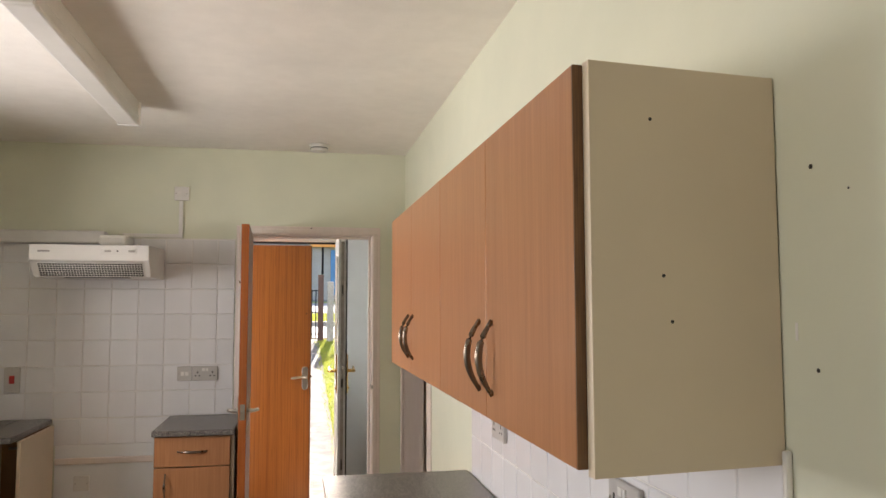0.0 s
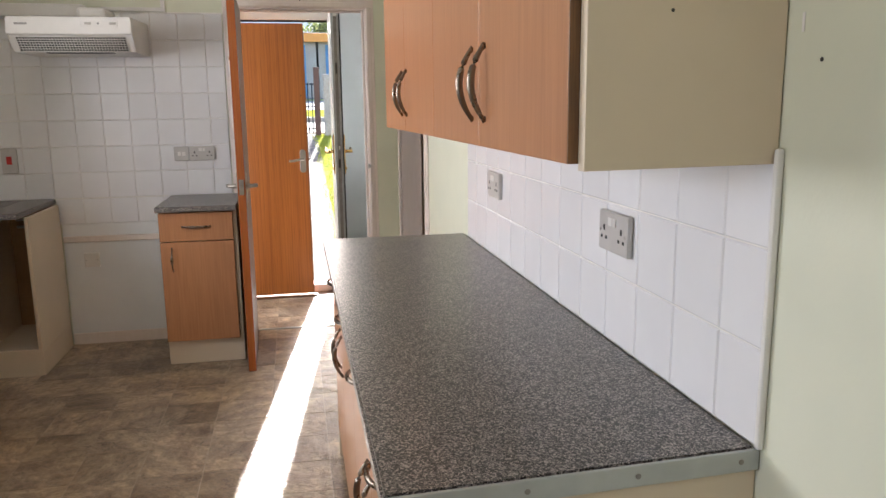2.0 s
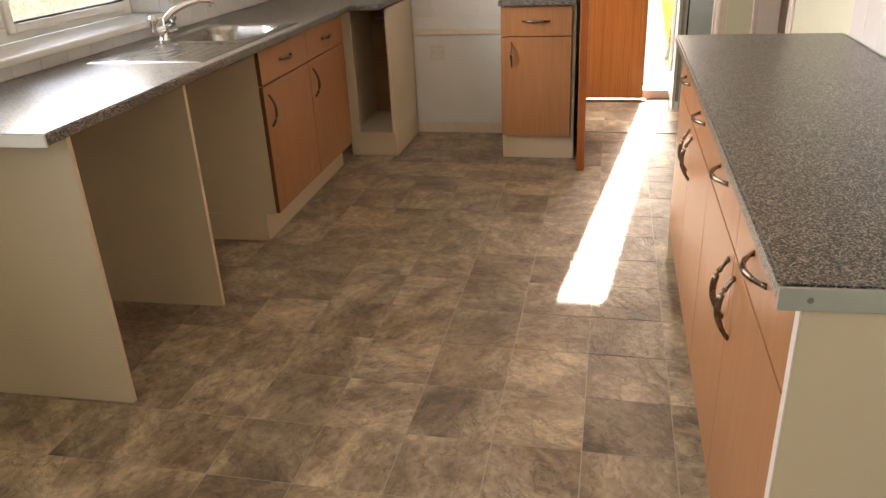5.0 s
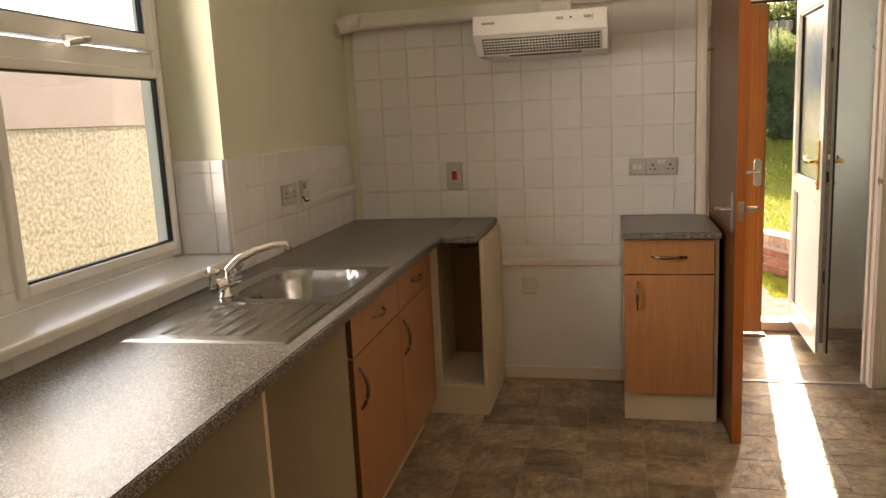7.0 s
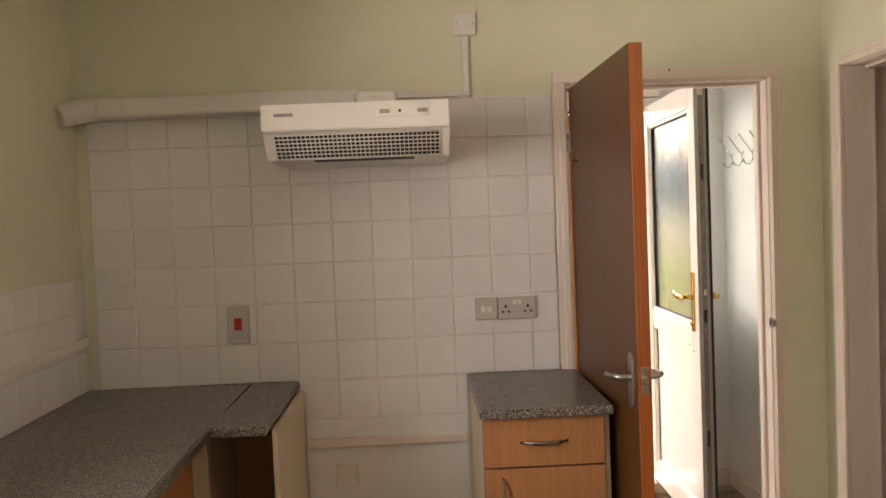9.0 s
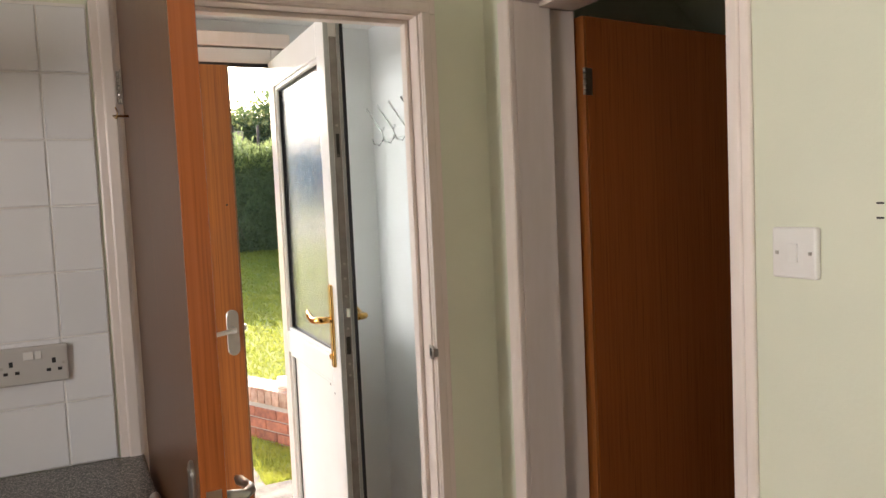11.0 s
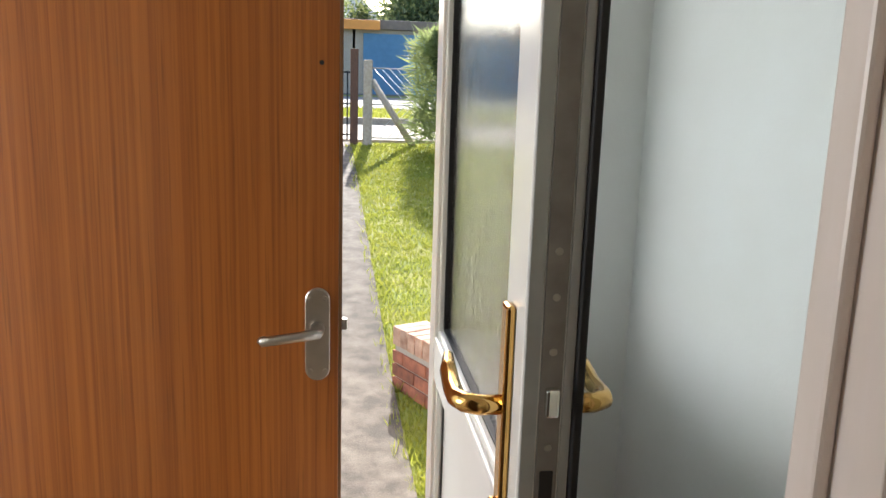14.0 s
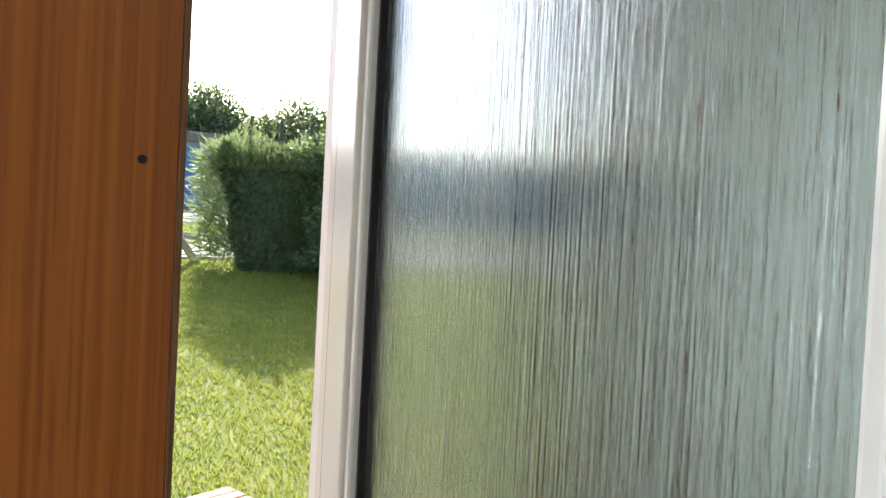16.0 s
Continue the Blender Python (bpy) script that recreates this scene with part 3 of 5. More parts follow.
# ---- doors ----
def screw_heads(parent, spots, axis, mat=NICKEL, r=0.0045):
    for s in spots:
        part("screw", disc(bmesh.new(), s, axis, r, 0.0016, 10), mat, parent)


def lever_set(parent, x, z, y, out, toward, mat, w=0.044, h=0.17, label="", rise=0.0, reach=0.105):
    """A lever on an oblong rose-plate on the face y of a door whose width runs along x."""
    plate = bmesh.new()
    r = w / 2
    prof = []
    for k in range(13):
        a = math.pi * k / 12
        prof.append((x + r * math.cos(a), z + h / 2 - r + r * math.sin(a)))
    for k in range(13):
        a = math.pi + math.pi * k / 12
        prof.append((x + r * math.cos(a), z - h / 2 + r + r * math.sin(a)))
    f0 = [plate.verts.new((px, y, pz)) for px, pz in prof]
    f1 = [plate.verts.new((px, y + out * 0.004, pz)) for px, pz in prof]
    f2 = [plate.verts.new((x + (px - x) * 0.92, y + out * 0.006, z + (pz - z) * 0.98)) for px, pz in prof]
    n = len(prof)
    for a, b in ((f0, f1), (f1, f2)):
        for k in range(n):
            plate.faces.new((a[k], a[(k + 1) % n], b[(k + 1) % n], b[k]))
    plate.faces.new(f2)
    hd = part("door_handle", plate, mat, parent, label)
    lz = z + 0.012
    lever = bmesh.new()
    tube(lever, [(x, y + out * 0.005, lz), (x, y + out * 0.02, lz), (x, y + out * 0.04, lz), (x + toward * 0.010, y + out * 0.050, lz + 0.002),
                 (x + toward * 0.03, y + out * 0.054, lz + rise * 0.3), (x + toward * 0.07, y + out * 0.053, lz - 0.006 + rise * 0.7), (x + toward * 0.092, y + out * 0.051, lz - 0.008 + rise),
                 (x + toward * reach, y + out * 0.048, lz - 0.006 + rise)],
         [0.013, 0.012, 0.009, 0.0095, 0.0085, 0.0085, 0.0095, 0.005], 12)
    part("lever", lever, mat, hd)
    for sx in (-0.3, 0.3):
        for sz in (-1, 1):
            part("screw", disc(bmesh.new(), (x + sx * w, y + out * 0.0058, z + sz * (h / 2 - 0.018)), (0, out, 0), 0.0045, 0.0015, 10), NICKEL, hd)
    return hd


def butt_hinge(parent, x, y, z, out):
    bm = bmesh.new()
    for k in range(5):
        tube(bm, [(x, y, z - 0.038 + k * 0.0155), (x, y, z - 0.024 + k * 0.0155)], 0.0055, 10)
    box(bm, x, x + 0.03, y + out * 0.001, y + out * 0.003, z - 0.038, z + 0.038)
    part("hinge", bm, NICKEL, parent, "steel butt hinge")


def flush_door(name, m, width, z0, z1, face_mat, label, edge_mat=EDGE):
    """A flush door: hinge edge at x = 0, leaf along +x, 40 mm thick along +y."""
    d = tagged(thing(name, label, "door", m), kind="structure")
    part("leaf", slab(0.004, width - 0.006, 0, 0.040, z0, z1, bevel=0.0015), face_mat, d)
    part("lipping", slab(width - 0.006, width, 0.0, 0.040, z0, z1, bevel=0.0012), edge_mat, d, "darker hardwood door edge")
    return d


kd = flush_door("door_kitchen", pose(0.106, 4.990, 0, 0, 0, -88.4), 0.757, 0.008, 1.985, SAPELE_DEEP, "open flush brown veneered kitchen door with lever handles", SAPELE_DARK)
lever_set(kd, 0.700, 1.0, 0.040, 1, -1, NICKEL, label="satin nickel lever handle")
lever_set(kd, 0.700, 1.0, 0.0, -1, -1, NICKEL, label="satin nickel lever handle")
part("latch", slab(0.756, 0.7585, 0.008, 0.032, 0.97, 1.05, bevel=0.0006), NICKEL, kd, "latch plate in the door edge")
part("latch_bolt", slab(0.7585, 0.768, 0.013, 0.027, 1.0, 1.02, bevel=0.002), NICKEL, kd)
for hz in (0.22, 1.78):
    butt_hinge(kd, 0.0, -0.006, hz, 1)
hk = bmesh.new()
tube(hk, [(0.12, -0.001, 1.700), (0.12, -0.02, 1.700), (0.14, -0.034, 1.698), (0.16, -0.03, 1.69), (0.18, -0.028, 1.70), (0.20, -0.034, 1.708)], [0.003, 0.003, 0.0025, 0.0022, 0.002, 0.0015], 6)
part("wire_hook", hk, BRASS, kd, "bent wire hook")

od = flush_door("door_store", pose(-0.235, 5.872, 0, 0, 0, 0), 0.760, 0.030, 2.005, SAPELE, "open flush orange veneered door with a lever handle")
lever_set(od, 0.717, 1.027, 0.0, -1, -1, NICKEL, reach=0.098, label="satin nickel lever handle")
lever_set(od, 0.717, 1.027, 0.040, 1, -1, NICKEL, label="satin nickel lever handle")
part("latch_bolt", slab(0.760, 0.770, 0.013, 0.027, 1.03, 1.05, bevel=0.002), NICKEL, od)
part("screw_hole", disc(bmesh.new(), (0.724, 0.0005, 1.498), (0, -1, 0), 0.004, 0.001, 10), DARKGAP, od)
# Dark strip drawn in place of the shade on the floor below the open leaf.
structure("trim_store_threshold", slab(-0.26, 0.55, 5.86, 5.92, -0.001, 0.016, bevel=0.004), EDGE, "dark strip standing in for the shade under the open store door")

cd = flush_door("door_cupboard", pose(1.322, 4.812, 0, 0, 0, 8.0), 0.757, 0.012, 1.985, SAPELE_DARK, "open dark brown glossy understairs cupboard door", EDGE)
part("hinge_edge", slab(-0.006, 0.0035, 0.0, 0.040, 0.012, 1.985, bevel=0.001), SAPELE, cd, "lighter door edge")
hd = part("door_handle", slab(0.675, 0.705, -0.006, 0.0, 0.965, 1.095, bevel=0.002), CHROME, cd, "chrome lever handle")
lv = bmesh.new()
tube(lv, [(0.69, -0.005, 1.03), (0.69, -0.045, 1.03), (0.70, -0.05, 1.03), (0.76, -0.05, 1.037)], [0.009, 0.009, 0.008, 0.007], 10)
part("lever", lv, CHROME, hd)
for hz in (0.22, 1.80):
    butt_hinge(cd, -0.010, -0.004, hz, 1)


def upvc_door():
    """Half-glazed back door, free edge at x = 0.80, outer face at y = 0, 66 mm thick."""
    d = tagged(thing("door_back", "open white plastic back door, half glazed with reeded glass", "door", pose(0.704, 6.022, 0, 0, 0, -91.3)), kind="structure")
    W, T, z0, z1 = 0.776, 0.060, 0.095, 2.045
    for nm, x0, x1, a, b in (("stile", 0.010, 0.084, z0, z1), ("stile", 0.692, W, z0, z1), ("top_rail", 0.084, 0.692, 1.94, z1),
                             ("mid_rail", 0.084, 0.692, 0.915, 1.000), ("bottom_rail", 0.084, 0.692, z0, 0.20)):
        part(nm, slab(x0, x1, 0.0, T, a, b, bevel=0.004), UPVC, d)
    for z_lo, z_hi in ((1.0, 1.94), (0.20, 0.915)):
        for y0, y1 in ((0.006, 0.020), (T - 0.020, T - 0.006)):
            for x0, x1, a, b in ((0.084, 0.096, z_lo, z_hi), (0.678, 0.692, z_lo, z_hi), (0.096, 0.678, z_lo, z_lo + 0.014), (0.096, 0.678, z_hi - 0.014, z_hi)):
                part("bead", slab(x0, x1, y0, y1, a, b, bevel=0.004), UPVC, d)
    for y0, mat, lab in ((0.024, COATED, "faintly rippled reflecting glass pane"), (0.034, OBSCURE, "reeded obscure glass pane")):
        g = part("pane", slab(0.088, 0.688, y0, y0 + 0.004, 1.004, 1.936), mat, d, lab)
        g.visible_shadow = False
    for x0, x1, a, b in ((0.096, 0.101, 1.014, 1.926), (0.673, 0.678, 1.014, 1.926), (0.101, 0.673, 1.014, 1.018), (0.101, 0.673, 1.922, 1.926)):
        part("gasket", slab(x0, x1, 0.016, 0.024, a, b), BLACK, d)
        part("gasket", slab(x0, x1, 0.038, T - 0.016, a, b), BLACK, d)
    part("panel", slab(0.088, 0.688, 0.022, 0.042, 0.204, 0.911), UPVC, d)
    for x0, x1, a, b in ((0.0965, 0.099, 0.215, 0.90), (0.675, 0.6775, 0.215, 0.90)):
        part("gasket", slab(x0, x1, 0.019, 0.0225, a, b), BLACK, d)
    keep = part("lock_rail", slab(W - 0.001, W + 0.003, 0.018, 0.040, z0 + 0.06, z1 - 0.06, bevel=0.0008), UPVC_EDGE, d, "grey metal lock strip down the door edge")
    part("rebate", slab(W, W + 0.002, 0.002, 0.016, z0 + 0.01, z1 - 0.01), TRIM_GREY, d)
    part("rebate", slab(W, W + 0.0025, 0.042, 0.050, z0 + 0.01, z1 - 0.01), TRIM_GREY, d)
    part("seal", slab(W - 0.004, W + 0.010, 0.052, T + 0.001, z0 + 0.004, z1 + 0.004, bevel=0.002), BLACK, d, "black rubber door seal")
    part("latch_bolt", slab(W + 0.003, W + 0.014, 0.022, 0.036, 1.135, 1.165, bevel=0.003), CHROME, keep)
    part("dead_bolt", slab(W + 0.0025, W + 0.0045, 0.022, 0.036, 1.02, 1.075, bevel=0.001), DARKGAP, keep)
    for z in (1.72, 1.63, 1.30, 1.255, 1.20, 1.10, 0.99, 0.955, 0.55):
        part("screw", disc(bmesh.new(), (W + 0.003, 0.029, z), (1, 0, 0), 0.004, 0.0012, 10), NICKEL, keep)
    for z in (1.66, 0.52):
        part("roller_slot", slab(W + 0.0025, W + 0.0042, 0.024, 0.034, z - 0.035, z + 0.035), DARKGAP, keep)
    for y, out in ((0.0, -1), (T, 1)):
        pl = part("door_handle", slab(0.712, 0.740, *sorted((y, y + out * 0.010)), 0.975, 1.235, bevel=0.004), BRASS, d, "polished brass lever handle on a long plate")
        lv = bmesh.new()
        zc = 1.125
        tube(lv, [(0.726, y + out * 0.008, zc), (0.726, y + out * 0.032, zc), (0.718, y + out * 0.046, zc), (0.696, y + out * 0.052, zc - 0.003), (0.666, y + out * 0.052, zc - 0.004),
                  (0.631, y + out * 0.052, zc + 0.004), (0.611, y + out * 0.050, zc + 0.018)], [0.011, 0.011, 0.011, 0.011, 0.011, 0.0105, 0.006], 12)
        part("lever", lv, BRASS, pl)
        cy = bmesh.new()
        disc(cy, (0.726, y + out * 0.009, 1.01), (0, out, 0), 0.009, 0.008, 14)
        part("lock_cylinder", cy, BRASS, pl)
    for hx, hz in ((0.655, 0.905), (0.70, 0.885)):
        part("screw_hole", disc(bmesh.new(), (hx, -0.0002, hz), (0, -1, 0), 0.004, 0.0008, 8), DARKGAP, d)
    part("hinge_seal", slab(-0.002, 0.0095, 0.004, 0.030, z0, z1), BLACK, d)
    for z in (0.35, 1.07, 1.80):
        part("hinge", disc(bmesh.new(), (-0.004, 0.052, z - 0.05), (0, 0, 1), 0.009, 0.10, 12), UPVC, d)
    return d


upvc_door()
bf = tagged(new("door_frame_back"), "white plastic outer door frame with a cream threshold", "door frame", kind="structure")
part("jamb", slab(OD0, OD0 + 0.062, 6.03, 6.10, 0.06, ODH, bevel=0.004), UPVC, bf)
part("jamb", slab(OD1 - 0.062, OD1, 6.03, 6.10, 0.06, ODH, bevel=0.004), UPVC, bf)
part("head", slab(OD0 + 0.062, OD1 - 0.062, 6.03, 6.10, 2.045, ODH, bevel=0.004), UPVC, bf)
part("threshold", slab(OD0, OD1, 6.0, 6.16, 0.0, 0.06, bevel=0.006), GLOSS, bf, "cream door threshold")
part("seal", slab(OD0 + 0.062, OD1 - 0.062, 6.04, 6.05, 2.030, 2.045), BLACK, bf)
part("outer_sill", slab(OD0, OD1, 6.161, 6.42, -0.12, 0.025, bevel=0.008), CONCRETE, bf)
structure("trim_lobby_lintel", slab(-0.268, 0.80, 6.02, 6.088, 2.105, 2.16, bevel=0.004), GLOSS, "white boxed lintel over the back door")


# ---- window ----
wroot = tagged(new("window_kitchen"), "white plastic window with a top-hung fanlight and tiled reveal", "window", kind="structure")
wroot.matrix_world = SKEW
FX0, FX1 = -2.045, -1.985
fy0, fy1, fz0, fz1 = WY0 + 0.005, WY1 - 0.005, 0.978, WZ1 - 0.005
wf = part("window_frame", slab(FX0, FX1, fy0, fy0 + 0.06, fz0, fz1, bevel=0.005), UPVC, wroot)
for sd in ((fy1 - 0.06, fy1, fz0, fz1), (fy0 + 0.06, fy1 - 0.06, fz0, fz0 + 0.055), (fy0 + 0.06, fy1 - 0.06, fz1 - 0.055, fz1), (2.63, 2.69, fz0 + 0.055, fz1 - 0.055), (2.69, fy1 - 0.06, 1.655, 1.715)):
    part("window_frame", slab(FX0, FX1, *sd, bevel=0.005), UPVC, wroot)


def sash(y0, y1, z0, z1, w=0.055):
    for sd in ((y0, y0 + w, z0, z1), (y1 - w, y1, z0, z1), (y0 + w, y1 - w, z0, z0 + w), (y0 + w, y1 - w, z1 - w, z1)):
        part("sash", slab(FX1 - 0.03, FX1 + 0.018, *sd, bevel=0.006), UPVC, wroot)
    a, b, c, d = y0 + w, y1 - w, z0 + w, z1 - w
    for sd in ((a, a + 0.006, c, d), (b - 0.006, b, c, d), (a + 0.006, b - 0.006, c, c + 0.006), (a + 0.006, b - 0.006, d - 0.006, d)):
        part("gasket", slab(FX1 - 0.012, FX1 + 0.008, *sd), BLACK, wroot)
    g = part("pane", slab(FX1 - 0.008, FX1 - 0.004, a, b, c, d), GLASS, wroot, "clear glass pane")
    g.visible_shadow = False


sash(2.685, fy1 - 0.03, fz0 + 0.03, 1.66, 0.034)
sash(2.70, fy1 - 0.05, 1.722, fz1 - 0.045)
sash(fy0 + 0.05, 2.625, fz0 + 0.045, fz1 - 0.045)
sy = part("stay", slab(FX1 + 0.018, FX1 + 0.030, 2.98, 3.14, 1.715, 1.735, bevel=0.004), UPVC, wroot, "white window handle")
hb = bmesh.new()
tube(hb, [(FX1 + 0.03, 3.06, 1.725), (FX1 + 0.05, 3.06, 1.725), (FX1 + 0.055, 3.04, 1.72), (FX1 + 0.05, 2.96, 1.705)], [0.010, 0.010, 0.011, 0.008], 10)
part("handle_grip", hb, NICKEL, sy)
part("window_sill", slab(-1.985, -1.745, WY0, WY1 - 0.001, WZ0 - 0.020, WZ0 + 0.012, bevel=0.008), UPVC, wroot, "white window board")


# ---- right-hand worktop run ----
def bow_handle(parent, a, b, out, mat=BRONZE, thick=0.0050):
    """An arched pull from a to b that bows out by the vector out."""
    a, b, o = Vector(a), Vector(b), Vector(out)
    pts, rad = [], []
    for k in range(15):
        s = k / 14
        pts.append(a.lerp(b, s) + o * (math.sin(math.pi * s) ** 0.8))
        rad.append(thick * (0.55 + 0.55 * math.sin(math.pi * s)) if 0 < k < 14 else thick * 0.9)
    return part("handle", tube(bmesh.new(), pts, rad, 10, 1.35), mat, parent, "arched satin metal handle")


def front(parent, nm, horizontal, u0, u1, face, out, z0, z1, pull, banded=(True, True)):
    """A 19 mm laminate door or drawer front with a bow handle; pull = (u0, z0, u1, z1) of the handle's feet."""
    gap = 0.0016
    a, b = sorted((face, face - out * 0.019))
    bm = slab(*((u0 + gap, u1 - gap, a, b) if horizontal else (a, b, u0 + gap, u1 - gap)), z0 + gap, z1 - gap, bevel=0.001)
    d = part(nm, bm, BEECH, parent, "beech-effect front")
    for on, e0, e1 in ((banded[0], u0 + gap - 0.0012, u0 + gap - 0.0002), (banded[1], u1 - gap + 0.0002, u1 - gap + 0.0012)):
        if not on:
            continue
        part("edge_band", slab(*((e0, e1, a + 0.001, b) if horizontal else (a + 0.001, b, e0, e1)), z0 + gap, z1 - gap), EDGE, d, "dark brown edging")
    if pull:
        p, q = ((pull[0], face, pull[1]), (pull[2], face, pull[3])) if horizontal else ((face, pull[0], pull[1]), (face, pull[2], pull[3]))
        bow_handle(d, p, q, (0, out * 0.028, 0) if horizontal else (out * 0.028, 0, 0))
    return d


def carcass(parent, horizontal, u0, u1, f, b, z0, z1, kick, open_front=False):
    """A cabinet box of 18 mm board, from the front plane f to the back plane b."""
    lo, hi = min(f, b), max(f, b)

    def put(nm, a0, a1, d0, d1, c0, c1, mat=CREAM):
        part(nm, slab(*((a0, a1, d0, d1) if horizontal else (d0, d1, a0, a1)), c0, c1, bevel=0.001), mat, parent)
    put("side", u0, u0 + 0.018, lo, hi, z0, z1)
    put("side", u1 - 0.018, u1, lo, hi, z0, z1)
    put("base", u0 + 0.018, u1 - 0.018, lo, hi, z0, z0 + 0.018)
    put("back", u0 + 0.018, u1 - 0.018, *((hi - 0.012, hi) if b > f else (lo, lo + 0.012)), z0 + 0.018, z1, DIM_BACK if open_front else CREAM)
    if kick:
        s = 1 if b > f else -1
        put("plinth", u0, u1, *sorted((f + s * kick, f + s * (kick + 0.016))), 0.001, z0 - 0.001)
        for a in (u0, u1 - 0.016):
            put("plinth_return", a, a + 0.016, *sorted((f + s * (kick + 0.017), b)), 0.001, z0 - 0.001)


Y0, YM, Y1 = 1.153, 2.13, 3.125
for a, b in ((Y0, YM), (YM, Y1)):
    cab = thing("base_cabinet", "beech-fronted base cabinet with two drawers and two doors", "cabinet", group="base cabinets under the long worktop")
    carcass(cab, False, max(a, 1.178), b, 0.572, 1.095, 0.135, 0.867, 0.04)
    mid = (a + b) / 2
    for u0, u1 in ((a, mid), (mid, b)):
        c = (u0 + u1) / 2
        front(cab, "drawer_front", False, u0, u1, 0.552, -1, 0.715, 0.863, (c - 0.065, 0.795, c + 0.065, 0.795))
    front(cab, "door", False, a, mid, 0.552, -1, 0.14, 0.712, (mid - 0.045, 0.54, mid - 0.045, 0.68))
    front(cab, "door", False, mid, b, 0.552, -1, 0.14, 0.712, (mid + 0.045, 0.54, mid + 0.045, 0.68))
# the near end of the run is cut 2.8 degrees out of square
END = pose(0.522, 1.122, 0, 0, 0, 2.8)
ep = thing("end_panel", "plain cream end panel beside the base cabinets", "panel", END)
part("board", slab(0.033, 0.5765, 0.008, 0.027, 0.002, 0.867, bevel=0.0012), CREAM, ep)
part("edge_band", slab(0.0305, 0.0328, 0.008, 0.027, 0.002, 0.867), GLOSS, ep, "pale edging strip")
solid("end_panel", slab(0.553, 1.096, Y1 + 0.002, Y1 + 0.020, 0.002, 0.867, bevel=0.0012), CREAM, "plain cream end panel beside the base cabinets", "panel")
wt = thing("worktop", "long dark grey speckled laminate worktop", "worktop")
tb = slab(0.522, 1.096, 1.129, 3.185, 0.869, 0.900)
for vtx in tb.verts:
    if vtx.co.y < 2:
        vtx.co.y += (vtx.co.x - 0.522) * math.tan(radians(2.8))
bmesh.ops.bevel(tb, geom=tb.edges[:], offset=0.005, segments=2, affect='EDGES')
part("top", tb, WORKTOP, wt)
et = link("end_trim", slab(-0.002, 0.576, 0.0, 0.0065, 0.866, 0.8995, bevel=0.0015), TRIM_GREY)
et.parent, et.matrix_local = wt, END
tagged(et, "grey metal end strip fixed with screws")
for sx in (0.038, 0.205, 0.375, 0.545):
    part("screw", disc(bmesh.new(), (sx, 0.0002, 0.883), (0, -1, 0), 0.0045, 0.0015, 10), UPVC_EDGE, et)

# wall cabinets
for a, b in ((1.147, 2.118), (2.118, 3.130)):
    cab = thing("wall_cabinet", "beech-fronted double wall cabinet with arched handles", "cabinet", group="wall cabinets over the worktop")
    ca = max(a, 1.181)
    carcass(cab, False, ca, b, 0.8005, 1.096, 1.335, 1.888, 0)
    part("top_board", slab(0.802, 1.096, ca + 0.018, b - 0.018, 1.870, 1.888), CREAM, cab)
    mid = (a + b) / 2
    for u0, u1 in ((a, mid), (mid, b)):
        hx = mid - 0.049 if u1 == mid else mid + 0.049
        front(cab, "door", False, u0, u1, 0.781, -1, 1.335, 1.888, (hx, 1.385, hx, 1.525), (u1 == mid, u0 == mid))
    if a < 1.2:
        part("front_edge", slab(0.781, 0.7945, a - 0.003, a + 0.0003, 1.337, 1.886), EDGE, cab, "dark brown door edge")
wp = thing("wall_cabinet_panel", "beige end panel of the wall cabinet with screw holes", "panel", pose(0.797, 1.125, 0, 0, 0, 6.0))
part("board", slab(0.0, 0.302, 0.0, 0.0185, 1.328, 1.888, bevel=0.001), CREAM, wp)
for hx, hz in ((0.094, 1.812), (0.110, 1.595), (0.122, 1.532)):
    part("screw_hole", disc(bmesh.new(), (hx, 0.0002, hz), (0, -1, 0), 0.0026, 0.0008, 10), DARKGAP, wp)

# ---- window-side worktop run ----
lw = thing("corner_worktop", "grey speckled laminate worktop turning the corner under the window", "worktop", SKEW)
LF = -1.165
wtb = bmesh.new()
SX0, SX1, SY0, SY1 = -1.668, -1.215, 2.685, 3.64   # sink cut-out
for sd in ((-1.778, LF, 1.745, SY0), (-1.778, SX0, SY0, SY1), (SX1, LF, SY0, SY1), (-1.778, LF, SY1, 4.999)):
    box(wtb, *sd, 0.869, 0.900)
bmesh.ops.remove_doubles(wtb, verts=wtb.verts, dist=0.0005)
part("top", wtb, WORKTOP, lw)
part("front_edge", slab(LF, LF + 0.008, 1.745, 4.345, 0.869, 0.899, bevel=0.004), WORKTOP, lw)
part("end_trim", slab(-1.778, LF + 0.006, 1.738, 1.7445, 0.866, 0.898, bevel=0.001), UPVC, lw, "white end strip")
solid("cooker_worktop", slab(-1.155, -0.977, 4.345, 4.998, 0.8695, 0.9005, bevel=0.006), WORKTOP, "grey speckled worktop over the open corner unit", "worktop")
for y, w in ((1.86, 0.018), (2.49, 0.018)):
    solid("support_panel", slab(-1.775, -1.195, y, y + w, 0.001, 0.867, bevel=0.001), CREAM, "cream board holding up the worktop", "panel", SKEW, "boards under the window worktop")
sc = thing("sink_cabinet", "beech-fronted sink cabinet with two drawers and two doors", "cabinet", SKEW)
carcass(sc, False, 3.115, 4.245, -1.211, -1.775, 0.135, 0.85, 0.05)
